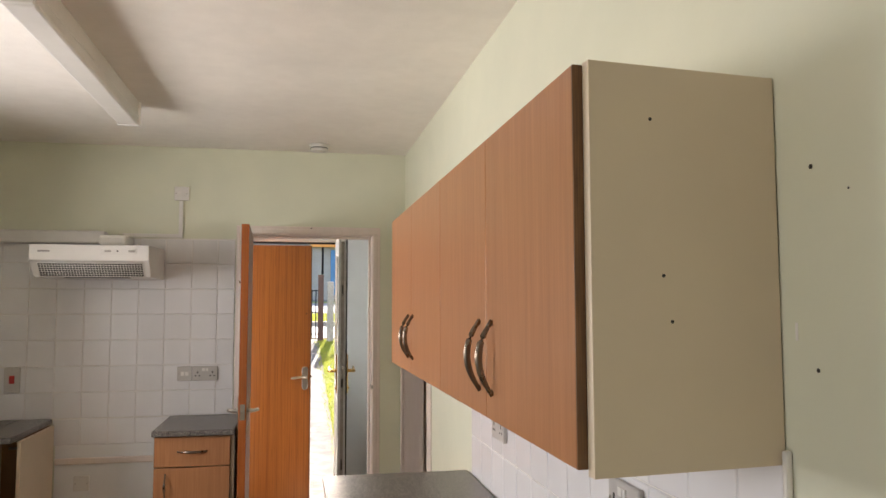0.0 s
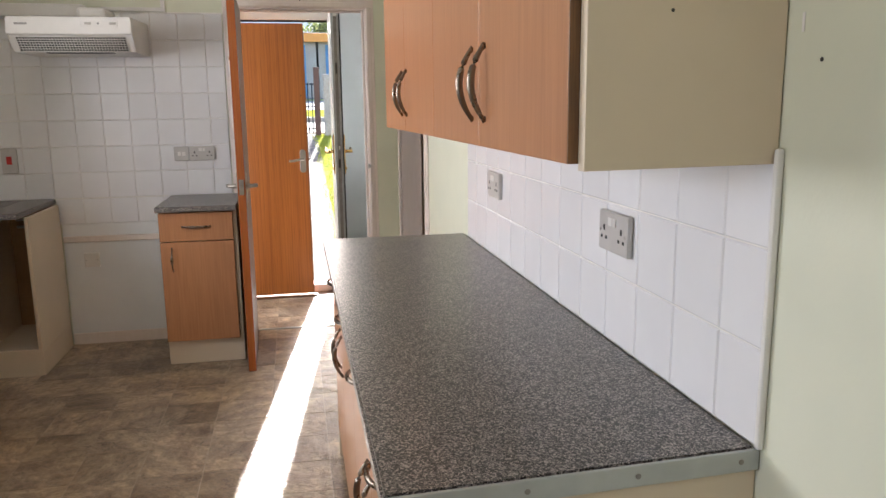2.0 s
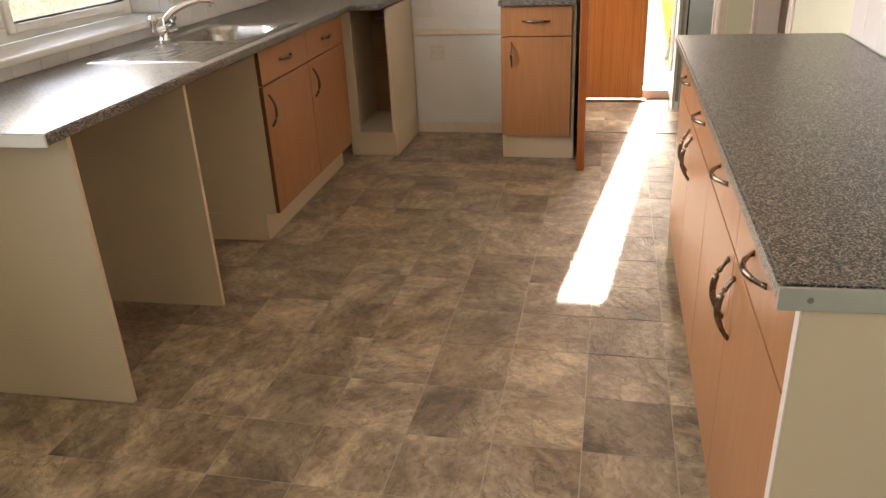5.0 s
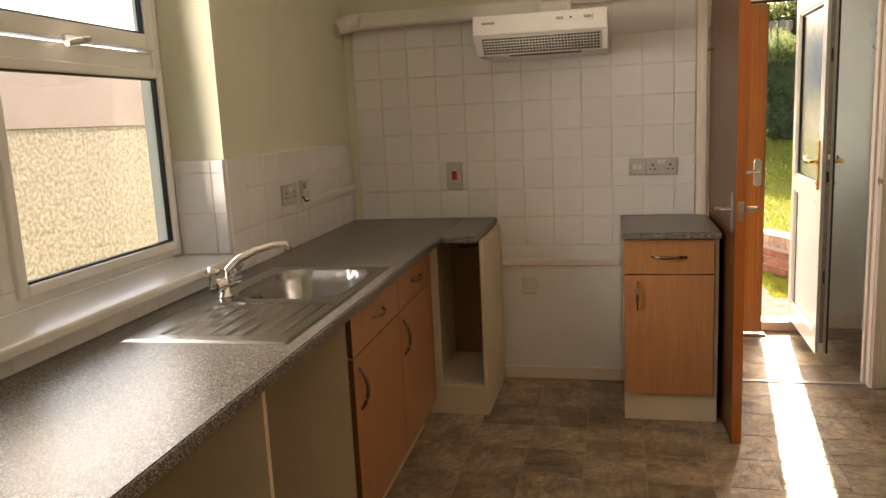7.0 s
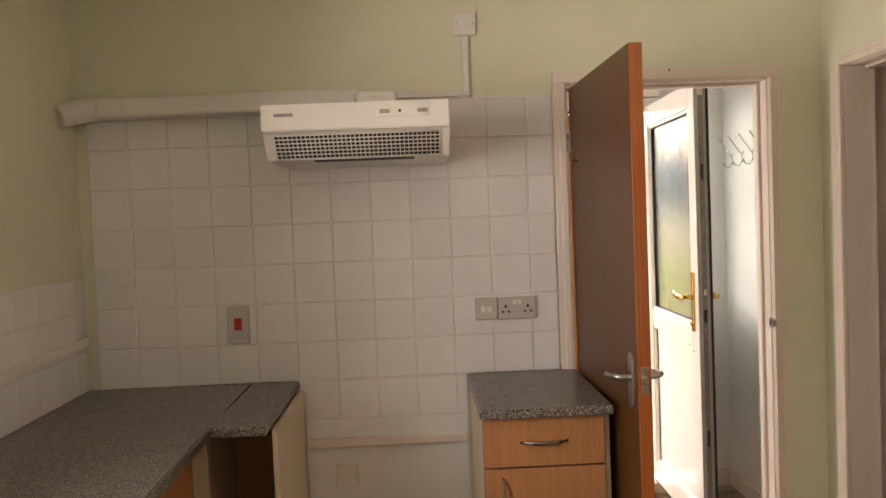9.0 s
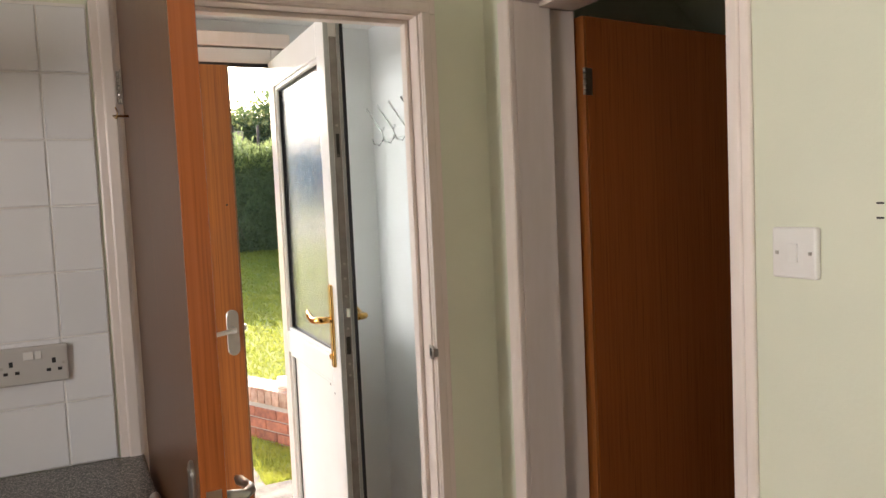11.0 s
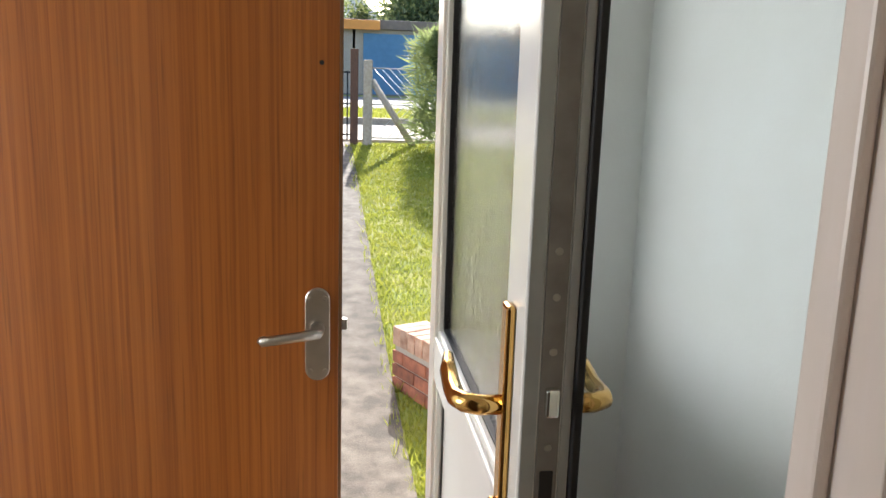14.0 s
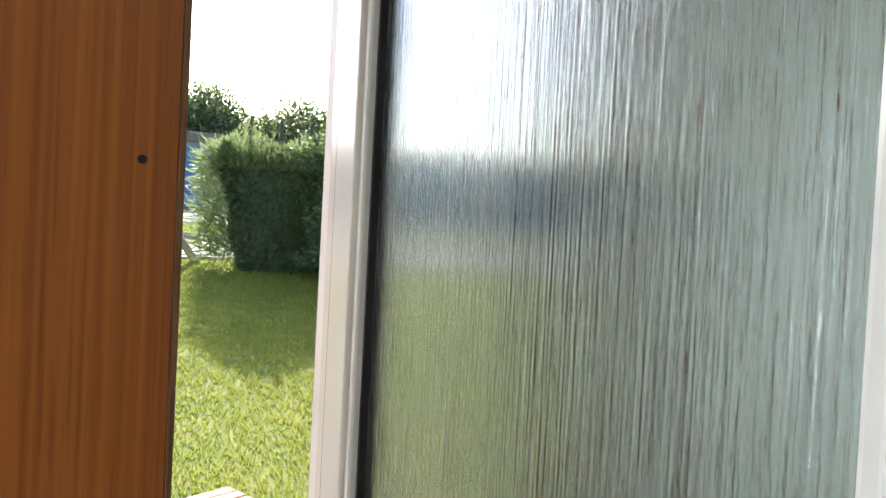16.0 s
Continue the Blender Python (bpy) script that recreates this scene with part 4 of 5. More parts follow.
for u0, u1 in ((3.115, 3.68), (3.68, 4.245)):
    c = (u0 + u1) / 2
    front(sc, "drawer_front", False, u0, u1, -1.191, 1, 0.715, 0.863, (c - 0.065, 0.79, c + 0.065, 0.79))
    front(sc, "door", False, u0, u1, -1.191, 1, 0.14, 0.712, (u0 + 0.05, 0.53, u0 + 0.05, 0.67))
ou = thing("open_corner_unit", "open-fronted cream corner unit with no door", "cabinet")
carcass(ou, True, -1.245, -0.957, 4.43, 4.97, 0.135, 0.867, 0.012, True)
part("stile", slab(-1.227, -1.18, 4.43, 4.448, 0.153, 0.867, bevel=0.001), CREAM, ou)
pb = bmesh.new()
tube(pb, [(-1.17, 4.9, 0.80), (-0.98, 4.9, 0.80)], 0.011, 10)
tube(pb, [(-1.17, 4.9, 0.755), (-0.98, 4.9, 0.755)], 0.008, 10)
part("pipe", pb, NICKEL, ou)

cu = thing("small_cabinet", "narrow beech-fronted base cabinet with a drawer and door", "cabinet")
carcass(cu, True, -0.315, 0.095, 4.462, 4.97, 0.135, 0.867, 0.012)
front(cu, "drawer_front", True, -0.315, 0.075, 4.442, -1, 0.705, 0.863, (-0.195, 0.785, -0.045, 0.785))
front(cu, "door", True, -0.315, 0.075, 4.442, -1, 0.14, 0.702, (-0.255, 0.54, -0.255, 0.67))
solid("small_worktop", slab(-0.325, 0.098, 4.405, 4.998, 0.869, 0.900, bevel=0.006), WORKTOP, "grey speckled worktop over the narrow cabinet", "worktop")


# ---- sink and tap ----
def sink_unit():
    s = thing("kitchen_sink", "stainless steel sink with a ribbed drainer", "sink", SKEW)
    bm = bmesh.new()
    nx, ny = 90, 150
    bx0, bx1, by0, by1 = -1.610, -1.245, 3.135, 3.60

    def height(x, y):
        z = 0.9045
        if by0 - 0.001 < y < by1 + 0.001 and bx0 < x < bx1:
            e = min(x - bx0, bx1 - x, y - by0, by1 - y)
            cx, cy = min(x - bx0, bx1 - x), min(y - by0, by1 - y)
            if cx < 0.12 and cy < 0.12:
                e = 0.12 - math.hypot(0.12 - cx, 0.12 - cy)
            if e > 0:
                z -= 0.16 * min(1.0, e / 0.035) ** 0.7
        elif SY0 + 0.05 < y < by0 - 0.05 and bx0 + 0.02 < x < bx1 + 0.02:
            k = (x - bx0) / 0.05
            z -= 0.0035 * (1 - (0.5 + 0.5 * math.cos(2 * math.pi * k)) ** 4)
        e = min(x - SX0 + 0.012, SX1 + 0.012 - x, y - SY0 + 0.012, SY1 + 0.012 - y)
        return z - 0.004 * max(0, 1 - e / 0.010)
    g = [[bm.verts.new((x, y, height(x, y))) for y in np.linspace(SY0 - 0.012, SY1 + 0.012, ny)] for x in np.linspace(SX0 - 0.012, SX1 + 0.012, nx)]
    for i in range(nx - 1):
        for j in range(ny - 1):
            f = bm.faces.new((g[i][j], g[i + 1][j], g[i + 1][j + 1], g[i][j + 1]))
            f.smooth = True
    part("bowl", bm, STEEL, s)
    ov = bmesh.new()
    disc(ov, (-1.592, 3.34, 0.85), (1, 0, 0.25), 0.014, 0.003, 16)
    part("overflow", ov, DARKGAP, s, "round overflow grille")
    return s


def mixer_tap():
    t = thing("mixer_tap", "chrome mixer tap with two turn handles", "tap", SKEW @ Matrix.Translation((-1.625, 3.16, 0.902)) @ pose(0, 0, 0, 0, 0, -8))
    part("body", tube(bmesh.new(), [(0, -0.055, 0.045), (0, 0.075, 0.045)], [0.020, 0.020], 16), CHROME, t)
    part("pillar", tube(bmesh.new(), [(0, 0.0, 0), (0, 0.0, 0.008), (0, 0.0, 0.012), (0, 0.0, 0.06)], [0.028, 0.028, 0.019, 0.018], 16), CHROME, t)
    part("spout", tube(bmesh.new(), [(0.0, 0.01, 0.05), (0.010, 0.015, 0.085), (0.032, 0.045, 0.118), (0.068, 0.09, 0.140), (0.105, 0.135, 0.150), (0.135, 0.168, 0.148), (0.14, 0.176, 0.126)],
                       [0.016, 0.015, 0.014, 0.013, 0.013, 0.014, 0.013], 14), CHROME, t)
    for y in (-0.055, 0.075):
        h = bmesh.new()
        tube(h, [(0, y, 0.045), (0, y, 0.075), (0, y, 0.082), (0, y, 0.105), (0, y, 0.112)], [0.012, 0.012, 0.019, 0.017, 0.010], 14)
        for k in range(4):
            a = k * math.pi / 2
            tube(h, [(0, y, 0.094), (0.026 * math.cos(a), y + 0.026 * math.sin(a), 0.094)], [0.008, 0.006], 8)
        part("turn_handle", h, CHROME, t)
    return t


sink_unit()
mixer_tap()


# ---- fittings on the kitchen walls ----
def hood():
    h = thing("cooker_hood", "white slimline cooker hood with a slotted grille", "extractor hood")
    x0, x1, yf, yb = -0.977, -0.377, 4.495, 4.985
    bm = bmesh.new()
    prof = [(yb, 1.90), (yf, 1.885), (yf - 0.004, 1.80), (yf + 0.02, 1.795), (yf + 0.09, 1.715), (yb, 1.715)]
    a = [bm.verts.new((x0, y, z)) for y, z in prof]
    b = [bm.verts.new((x1, y, z)) for y, z in prof]
    bm.faces.new(a)
    bm.faces.new(b[::-1])
    for k in range(6):
        bm.faces.new((a[k], a[(k + 1) % 6], b[(k + 1) % 6], b[k]))
    bmesh.ops.bevel(bm, geom=bm.edges[:], offset=0.004, segments=2, affect='EDGES')
    part("body", bm, PLASTIC, h)
    s0, s1 = Vector((0, yf + 0.018, 1.7945)), Vector((0, yf + 0.088, 1.7165))
    nrm = Vector((0, -0.745, -0.667))
    gr = bmesh.new()
    gx0, gx1 = x0 + 0.035, x1 - 0.035
    c = [gr.verts.new(Vector((x, 0, 0)) + p + nrm * 0.002) for x in (gx0, gx1) for p in (s0.lerp(s1, 0.06), s0.lerp(s1, 0.94))]
    gr.faces.new((c[0], c[1], c[3], c[2]))
    grille = part("grille", gr, DARKGAP, h, "dark slots of the grille")
    for k in range(7):
        p = s0.lerp(s1, 0.06 + 0.88 * k / 6)
        bar = bmesh.new()
        tube(bar, [Vector((gx0, 0, 0)) + p + nrm * 0.004, Vector((gx1, 0, 0)) + p + nrm * 0.004], 0.0024, 6)
        part("slat", bar, PLASTIC, grille)
    for k in range(38):
        x = gx0 + (gx1 - gx0) * k / 37
        bar = bmesh.new()
        tube(bar, [Vector((x, 0, 0)) + s0.lerp(s1, 0.06) + nrm * 0.005, Vector((x, 0, 0)) + s0.lerp(s1, 0.94) + nrm * 0.005], 0.0018, 5)
        part("slat", bar, PLASTIC, grille)
    part("lamp_strip", slab(x0 + 0.15, x1 - 0.12, yf + 0.10, yf + 0.16, 1.7115, 1.7145), DARKGAP, h)
    pan = part("control_panel", slab(-0.62, -0.44, yf - 0.0055, yf - 0.0015, 1.835, 1.868, bevel=0.001), PLASTIC, h, "switch panel")
    for x in (-0.60, -0.48):
        part("switch", slab(x, x + 0.032, yf - 0.011, yf - 0.0056, 1.846, 1.858, bevel=0.001), NICKEL, pan)
    part("lamp", slab(-0.54, -0.532, yf - 0.008, yf - 0.0056, 1.848, 1.856), DARKGAP, pan)
    part("badge", slab(-0.935, -0.875, yf - 0.0038, yf - 0.0022, 1.845, 1.855), UPVC_EDGE, h)
    return h


hood()
du = thing("extractor_duct", "white plastic extractor duct along the wall", "duct")
db = bmesh.new()
box(db, -1.66, -0.70, 4.90, 4.998, 1.925, 2.0, bevel=0.012)
part("straight", db, PLASTIC, du)
part("outlet", slab(-0.70, -0.55, 4.75, 4.998, 1.902, 1.965, bevel=0.018), PLASTIC, du)
part("elbow", tube(bmesh.new(), [(-1.64, 4.95, 1.962), (-1.70, 4.945, 1.96), (-1.74, 4.90, 1.945), (-1.775, 4.86, 1.925)], [0.042, 0.045, 0.045, 0.040], 14), PLASTIC, du)


def accessory(name, label, m, w, h, bits, group="", mat=None):
    """A wall plate with its sockets or switches: the plate stands in x and z, its face towards -y."""
    a = thing(name, label, name.replace("_", " "), m, group)
    part("plate", slab(-w / 2, w / 2, -0.014, 0.0, -h / 2, h / 2, bevel=0.004), mat or (PLASTIC if name in ("light_switch", "fused_spur", "cooker_outlet") else GREYPLATE), a)
    for nm, x0, x1, z0, z1, mat, d in bits:
        part(nm, slab(x0, x1, -0.0142 - d, -0.0125, z0, z1, bevel=0.0006 if d > 0.001 else 0), mat, a)
    return a


def pins(cx):
    return [("pin_hole", cx - 0.004, cx + 0.004, 0.001, 0.013, DARKGAP, 0.0004), ("pin_hole", cx - 0.016, cx - 0.007, -0.017, -0.010, DARKGAP, 0.0004), ("pin_hole", cx + 0.007, cx + 0.016, -0.017, -0.010, DARKGAP, 0.0004)]


def screws(w):
    return [("screw", -w / 2 + 0.008, -w / 2 + 0.014, -0.003, 0.003, NICKEL, 0.001), ("screw", w / 2 - 0.014, w / 2 - 0.008, -0.003, 0.003, NICKEL, 0.001)]


DOUBLE = pins(-0.043) + pins(0.043) + [("rocker", -0.018, 0.002, 0.014, 0.032, PLASTIC, 0.003), ("rocker", 0.006, 0.018, 0.014, 0.032, PLASTIC, 0.003)] + screws(0.146)
SPUR = [("rocker", 0.002, 0.022, -0.012, 0.010, PLASTIC, 0.003), ("fuse_holder", -0.022, -0.004, -0.012, 0.012, GROUT, 0.0008)] + screws(0.086)
on_far = lambda x, z: pose(x, 4.991, z)
on_right = lambda y, z: pose(1.091, y, z, 0, 0, -90)
accessory("double_socket", "white double socket on the tiled wall", on_far(-0.124, 1.150), 0.146, 0.086, DOUBLE)
accessory("fused_switch", "white fused switch beside the double socket", on_far(-0.242, 1.150), 0.086, 0.086, SPUR)
accessory("cooker_switch", "white cooker switch with a red rocker", on_far(-1.196, 1.130), 0.086, 0.146, [("red_rocker", -0.014, 0.014, -0.02, 0.026, REDSW, 0.004), ("screw", -0.003, 0.003, 0.055, 0.061, NICKEL, 0.001), ("screw", -0.003, 0.003, -0.061, -0.055, NICKEL, 0.001)])
accessory("cooker_outlet", "white cooker outlet plate low on the wall", pose(-0.805, 4.998, 0.525), 0.086, 0.086, screws(0.086) + [("outlet", -0.012, 0.012, -0.04, -0.03, GROUT, 0.001)])
sp = accessory("fused_spur", "white fused spur high on the wall", pose(-0.285, 4.998, 2.245), 0.086, 0.086, SPUR)
tr = thing("cable_trunking", "white mini trunking from spur to hood", "trunking")
part("run", slab(-0.298, -0.275, 4.984, 4.998, 1.995, 2.20, bevel=0.002), PLASTIC, tr)
part("run", slab(-0.62, -0.275, 4.984, 4.998, 1.972, 1.995, bevel=0.002), PLASTIC, tr)
accessory("light_switch", "white single light switch beside the cupboard", pose(1.0985, 3.939, 1.365, 0, 0, -90), 0.088, 0.088, [("rocker", -0.009, 0.009, -0.016, 0.016, PLASTIC, 0.004)] + screws(0.088))
accessory("double_socket", "white double socket over the worktop", on_right(1.667, 1.147), 0.146, 0.086, DOUBLE)
accessory("double_socket", "white double socket over the worktop", on_right(2.653, 1.150), 0.146, 0.086, DOUBLE)
on_left = lambda y, z: SKEW @ pose(-1.771, y, z, 0, 0, 90)
accessory("double_socket", "white double socket over the sink", on_left(4.06, 1.145), 0.146, 0.086, DOUBLE)
accessory("fused_switch", "white fused switch with a cable over the sink", on_left(4.24, 1.15), 0.086, 0.086, SPUR + [("cover", -0.03, 0.0, 0.002, 0.03, UPVC_EDGE, 0.002)])
cb = bmesh.new()
tube(cb, [(-1.756, 4.20, 1.118), (-1.745, 4.185, 1.105), (-1.735, 4.17, 1.10), (-1.74, 4.21, 1.097), (-1.752, 4.26, 1.095)], 0.004, 8)
solid("cable_tail", cb, BLACK, "short black cable tail beside the sink socket", "cable", SKEW)
tl = thing("surface_trunking", "white trunking over the corner worktop", "trunking", SKEW)
part("run", slab(-1.770, -1.755, 4.19, 4.985, 1.078, 1.106, bevel=0.002), PLASTIC, tl)

fl = thing("fluorescent_light", "white fluorescent batten light with a ridged diffuser", "ceiling light")
part("batten", slab(-0.425, -0.340, 2.47, 3.94, 2.468, CEIL_Z - 0.001, bevel=0.004), PLASTIC, fl)
part("diffuser", slab(-0.432, -0.334, 2.48, 3.94, 2.418, 2.467, bevel=0.010), PLASTIC, fl)
part("end_cap", slab(-0.435, -0.331, 3.94, 3.965, 2.415, CEIL_Z - 0.001, bevel=0.005), PLASTIC, fl)
part("end_cap", slab(-0.435, -0.331, 2.445, 2.47, 2.415, CEIL_Z - 0.001, bevel=0.005), PLASTIC, fl)
sm = thing("smoke_alarm", "round white smoke alarm on the ceiling", "smoke alarm")
part("base", disc(bmesh.new(), (0.538, 4.77, CEIL_Z - 0.001), (0, 0, -1), 0.060, 0.018, 28), PLASTIC, sm)
part("cover", disc(bmesh.new(), (0.538, 4.77, CEIL_Z - 0.019), (0, 0, -1), 0.052, 0.024, 28), PLASTIC, sm)
part("vent_ring", disc(bmesh.new(), (0.538, 4.77, CEIL_Z - 0.022), (0, 0, -1), 0.0535, 0.005, 28), DARKGAP, sm)

ch = thing("coat_hooks", "row of white wire coat hooks on a rail", "coat hooks")
for k in range(4):
    y = 5.96 - k * 0.12
    bm = bmesh.new()
    tube(bm, [(1.155, y, 1.745), (1.150, y, 1.77), (1.085, y + 0.004, 1.865)], 0.004, 8)
    tube(bm, [(1.155, y, 1.79), (1.152, y, 1.74), (1.135, y, 1.715), (1.112, y, 1.722), (1.104, y, 1.742)], 0.004, 8)
    part("hook", bm, CHROME, ch)
part("rail", slab(1.152, 1.159, 5.50, 6.05, 1.735, 1.775, bevel=0.002), WALL_WHITE, ch)

# screw holes and marks left on the right-hand wall
for y, z, r in ((1.083, 1.743, 0.0035), (1.083, 1.467, 0.003), (1.013, 1.703, 0.0015)):
    solid("wall_plug_hole", disc(bmesh.new(), (1.0995, y, z), (-1, 0, 0), r, 0.001, 10), DARKGAP, "old screw hole in the painted wall", "screw hole", group="screw holes in the wall")

for z in (1.448, 1.425):
    solid("wall_plug_hole", slab(1.0985, 1.0995, 3.787, 3.799, z - 0.0015, z + 0.0015), DARKGAP, "thin dark scratch on the painted wall beside the switch", "scratch", group="scratches on the wall")
solid("frame_screw_hole", disc(bmesh.new(), (0.50, 4.9878, 2.045), (0, -1, 0), 0.004, 0.001, 8), DARKGAP, "small screw hole in the door head casing", "screw hole")
solid("filler_patch", slab(1.0985, 1.0995, 1.122, 1.127, 1.505, 1.530, bevel=0.0003), GROUT, "small grey filler patch on the painted wall", "filler patch")
wr = bmesh.new()
pts = [(2.95 + 0.20 * math.cos(k * 0.5) * (1 - k / 90) + 0.007 * k, 5.45 + 0.15 * math.sin(k * 0.53) + 0.003 * k, 0.012 + 0.05 * (k % 7) / 7) for k in range(48)]
tube(wr, pts, 0.003, 6)
solid("loose_wire", wr, WIRE, "coil of loose grey wire on the cupboard floor", "wire")

# ---- wall tiles ----
TP = 0.152
bmt = slab(-0.0745, 0.0745, -0.0065, 0, -0.0745, 0.0745)
bmesh.ops.bevel(bmt, geom=[e for e in bmt.edges if all(v.co.y < -0.003 for v in e.verts)], offset=0.0025, segments=1, affect='EDGES')
tile_mesh = unit_mesh("tile", bmt, TILE)


def tile_field(root_name, label, lo, hi, z_lo, z_hi, m, flip=1):
    """Glazed 150 mm tiles on a bed of grout, cut at the ends; x runs along the wall and the face looks to -y."""
    root = structure(root_name, slab(lo, hi, -0.0045, -0.0005, z_lo, z_hi), GROUT, label, m)
    root["category"] = "wall tiles"
    z = z_lo
    while z < z_hi - 0.02:
        hz = min(TP, z_hi - z)
        x = lo
        while x < hi - 0.015:
            wx = min(TP, hi - x)
            t = piece("tile", tile_mesh, root, (x + wx / 2, -0.002, z + hz / 2), ((wx - 0.003) / 0.149, 1, (hz - 0.003) / 0.149))
            t.rotation_euler = (random.uniform(-0.004, 0.004), 0, random.uniform(-0.004, 0.004))
            x += TP
        z += TP
    return root


tile_field("tiles_far", "white glazed square wall tiles behind the cooker space", -1.735, 0.04, 0.900, 1.970, pose(0, 5.0, 0))
tile_field("tiles_cooker_gap", "white glazed wall tiles below worktop height", -0.975, -0.325, 0.745, 0.899, pose(0, 5.0, 0))
tile_field("tiles_right", "white glazed splashback tiles over the long worktop", -3.095, -1.154, 0.901, 1.345, pose(1.10, 0, 0, 0, 0, -90))
tile_field("tiles_left", "white glazed splashback tiles over the sink", 3.533, 4.985, 0.901, 1.33, SKEW @ pose(-1.78, 0, 0, 0, 0, 90))
tile_field("tiles_under_sill", "cut white tiles below the window board", 1.80, 3.53, 0.901, 0.952, SKEW @ pose(-1.78, 0, 0, 0, 0, 90))
tile_field("tiles_reveal", "white glazed tiles on the window reveal", -1.984, -1.782, 0.980, 1.33, SKEW @ pose(0, WY1, 0))
structure("trim_tiles", slab(1.087, 1.099, 1.142, 1.153, 0.901, 1.350, bevel=0.004), PLASTIC, "white quadrant strip at the end of the tiles")
structure("trim_gap", slab(-0.955, -0.327, 4.978, 4.999, 0.635, 0.672, bevel=0.006), GLOSS, "white painted rail across the cooker space")
structure("panel_gap", slab(-0.956, -0.326, 4.994, 4.9995, 0.0, 0.7445), WALL_WHITE, "white painted wall inside the cooker space")

# ---- floor tiles ----
FP = 0.2485
bmf = slab(-0.5, 0.5, -0.5, 0.5, -0.004, 0.0)
bmesh.ops.bevel(bmf, geom=[e for e in bmf.edges if all(v.co.z > -0.002 for v in e.verts)], offset=0.0016, segments=1, affect='EDGES')
floor_tile_mesh = unit_mesh("floor_tile", bmf, VINYL)


def floor_field(parent, x_lo, x_hi, y_lo, y_hi):
    i0, i1 = math.floor((x_lo - 0.013) / FP), math.ceil((x_hi - 0.013) / FP)
    j0, j1 = math.floor((y_lo - 2.11) / FP), math.ceil((y_hi - 2.11) / FP)
    for i in range(i0, i1):
        for j in range(j0, j1):
            a, b = max(x_lo, 0.013 + i * FP), min(x_hi, 0.013 + (i + 1) * FP)
            c, d = max(y_lo, 2.11 + j * FP), min(y_hi, 2.11 + (j + 1) * FP)
            if b - a > 0.01 and d - c > 0.01:
                piece("floor_tile", floor_tile_mesh, parent, ((a + b) / 2, (c + d) / 2, random.uniform(-0.0002, 0.0003)), (b - a - 0.0022, d - c - 0.0022, 1))


floor_field(floor, -1.78, 1.10, -1.6, 5.035)
floor_field(floor_lobby, -0.27, 1.16, 5.065, 6.0)


# ---- outside ----
GROUND = ((6.2, -0.14), (8.4, -0.06), (15.4, 0.88), (18.0, 1.08), (34.0, 1.8), (70.0, 2.4), (1500.0, 3.0))


def ground_z(y):
    if y <= GROUND[0][0]:
        return GROUND[0][1]
    for (a, za), (b, zb) in zip(GROUND, GROUND[1:]):
        if y <= b:
            return za + (zb - za) * (y - a) / (b - a)
    return GROUND[-1][1]


gb = bmesh.new()
ys = [-1500, -40, 0, 6.2, 7, 7.7, 8.4, 9.5, 10.5, 11.5, 12.5, 13.5, 14.5, 15.4, 16.5, 18, 22, 26, 30, 34, 45, 70, 200, 1500]
xs = [-1500, -40, -8, -3, -0.4, 0.87, 2.5, 4, 6, 10, 40, 1500]
gv = [[gb.verts.new((x, y, ground_z(y) - 0.02 - (0.35 if y < 6.3 and -4 < x < 3 else 0))) for y in ys] for x in xs]
for i in range(len(xs) - 1):
    for j in range(len(ys) - 1):
        gb.faces.new((gv[i][j], gv[i + 1][j], gv[i + 1][j + 1], gv[i][j + 1]))
ground = structure("ground", gb, SOIL, "sloping grassed ground round the house")


def strip(name, x0, x1, y0, y1, lift, mat, label, n=14):
    bm = bmesh.new()
    rows = [(bm.verts.new((x0, y, ground_z(y) + lift)), bm.verts.new((x1, y, ground_z(y) + lift)), bm.verts.new((x1, y, ground_z(y) - 0.05)), bm.verts.new((x0, y, ground_z(y) - 0.05))) for y in np.linspace(y0, y1, n)]
    for a, b in zip(rows, rows[1:]):
        for k in range(4):
            bm.faces.new((a[k], a[(k + 1) % 4], b[(k + 1) % 4], b[k]))
    bm.faces.new(rows[0])
    bm.faces.new(rows[-1][::-1])
    return structure(name, bm, mat, label)


strip("path", -0.35, 0.86, 7.3, 15.6, 0.0, CONCRETE, "cracked concrete garden path")
strip("pavement_patio", -3.0, 1.6, 6.34, 7.29, 0.004, CONCRETE, "concrete apron outside the back door", 4)
strip("pavement", -30, 40, 15.7, 17.0, 0.02, POST, "pale concrete pavement beyond the fence", 3)
strip("road", -40, 60, 17.05, 18.2, -0.01, POST, "pale sunlit road edge", 3)
strip("road_forecourt", -40, 60, 23.5, 31.0, 0.01, ASPHALT, "grey asphalt garage forecourt", 4)
strip("kerb", -30, 40, 18.25, 18.4, 0.10, POST, "concrete kerb", 2)


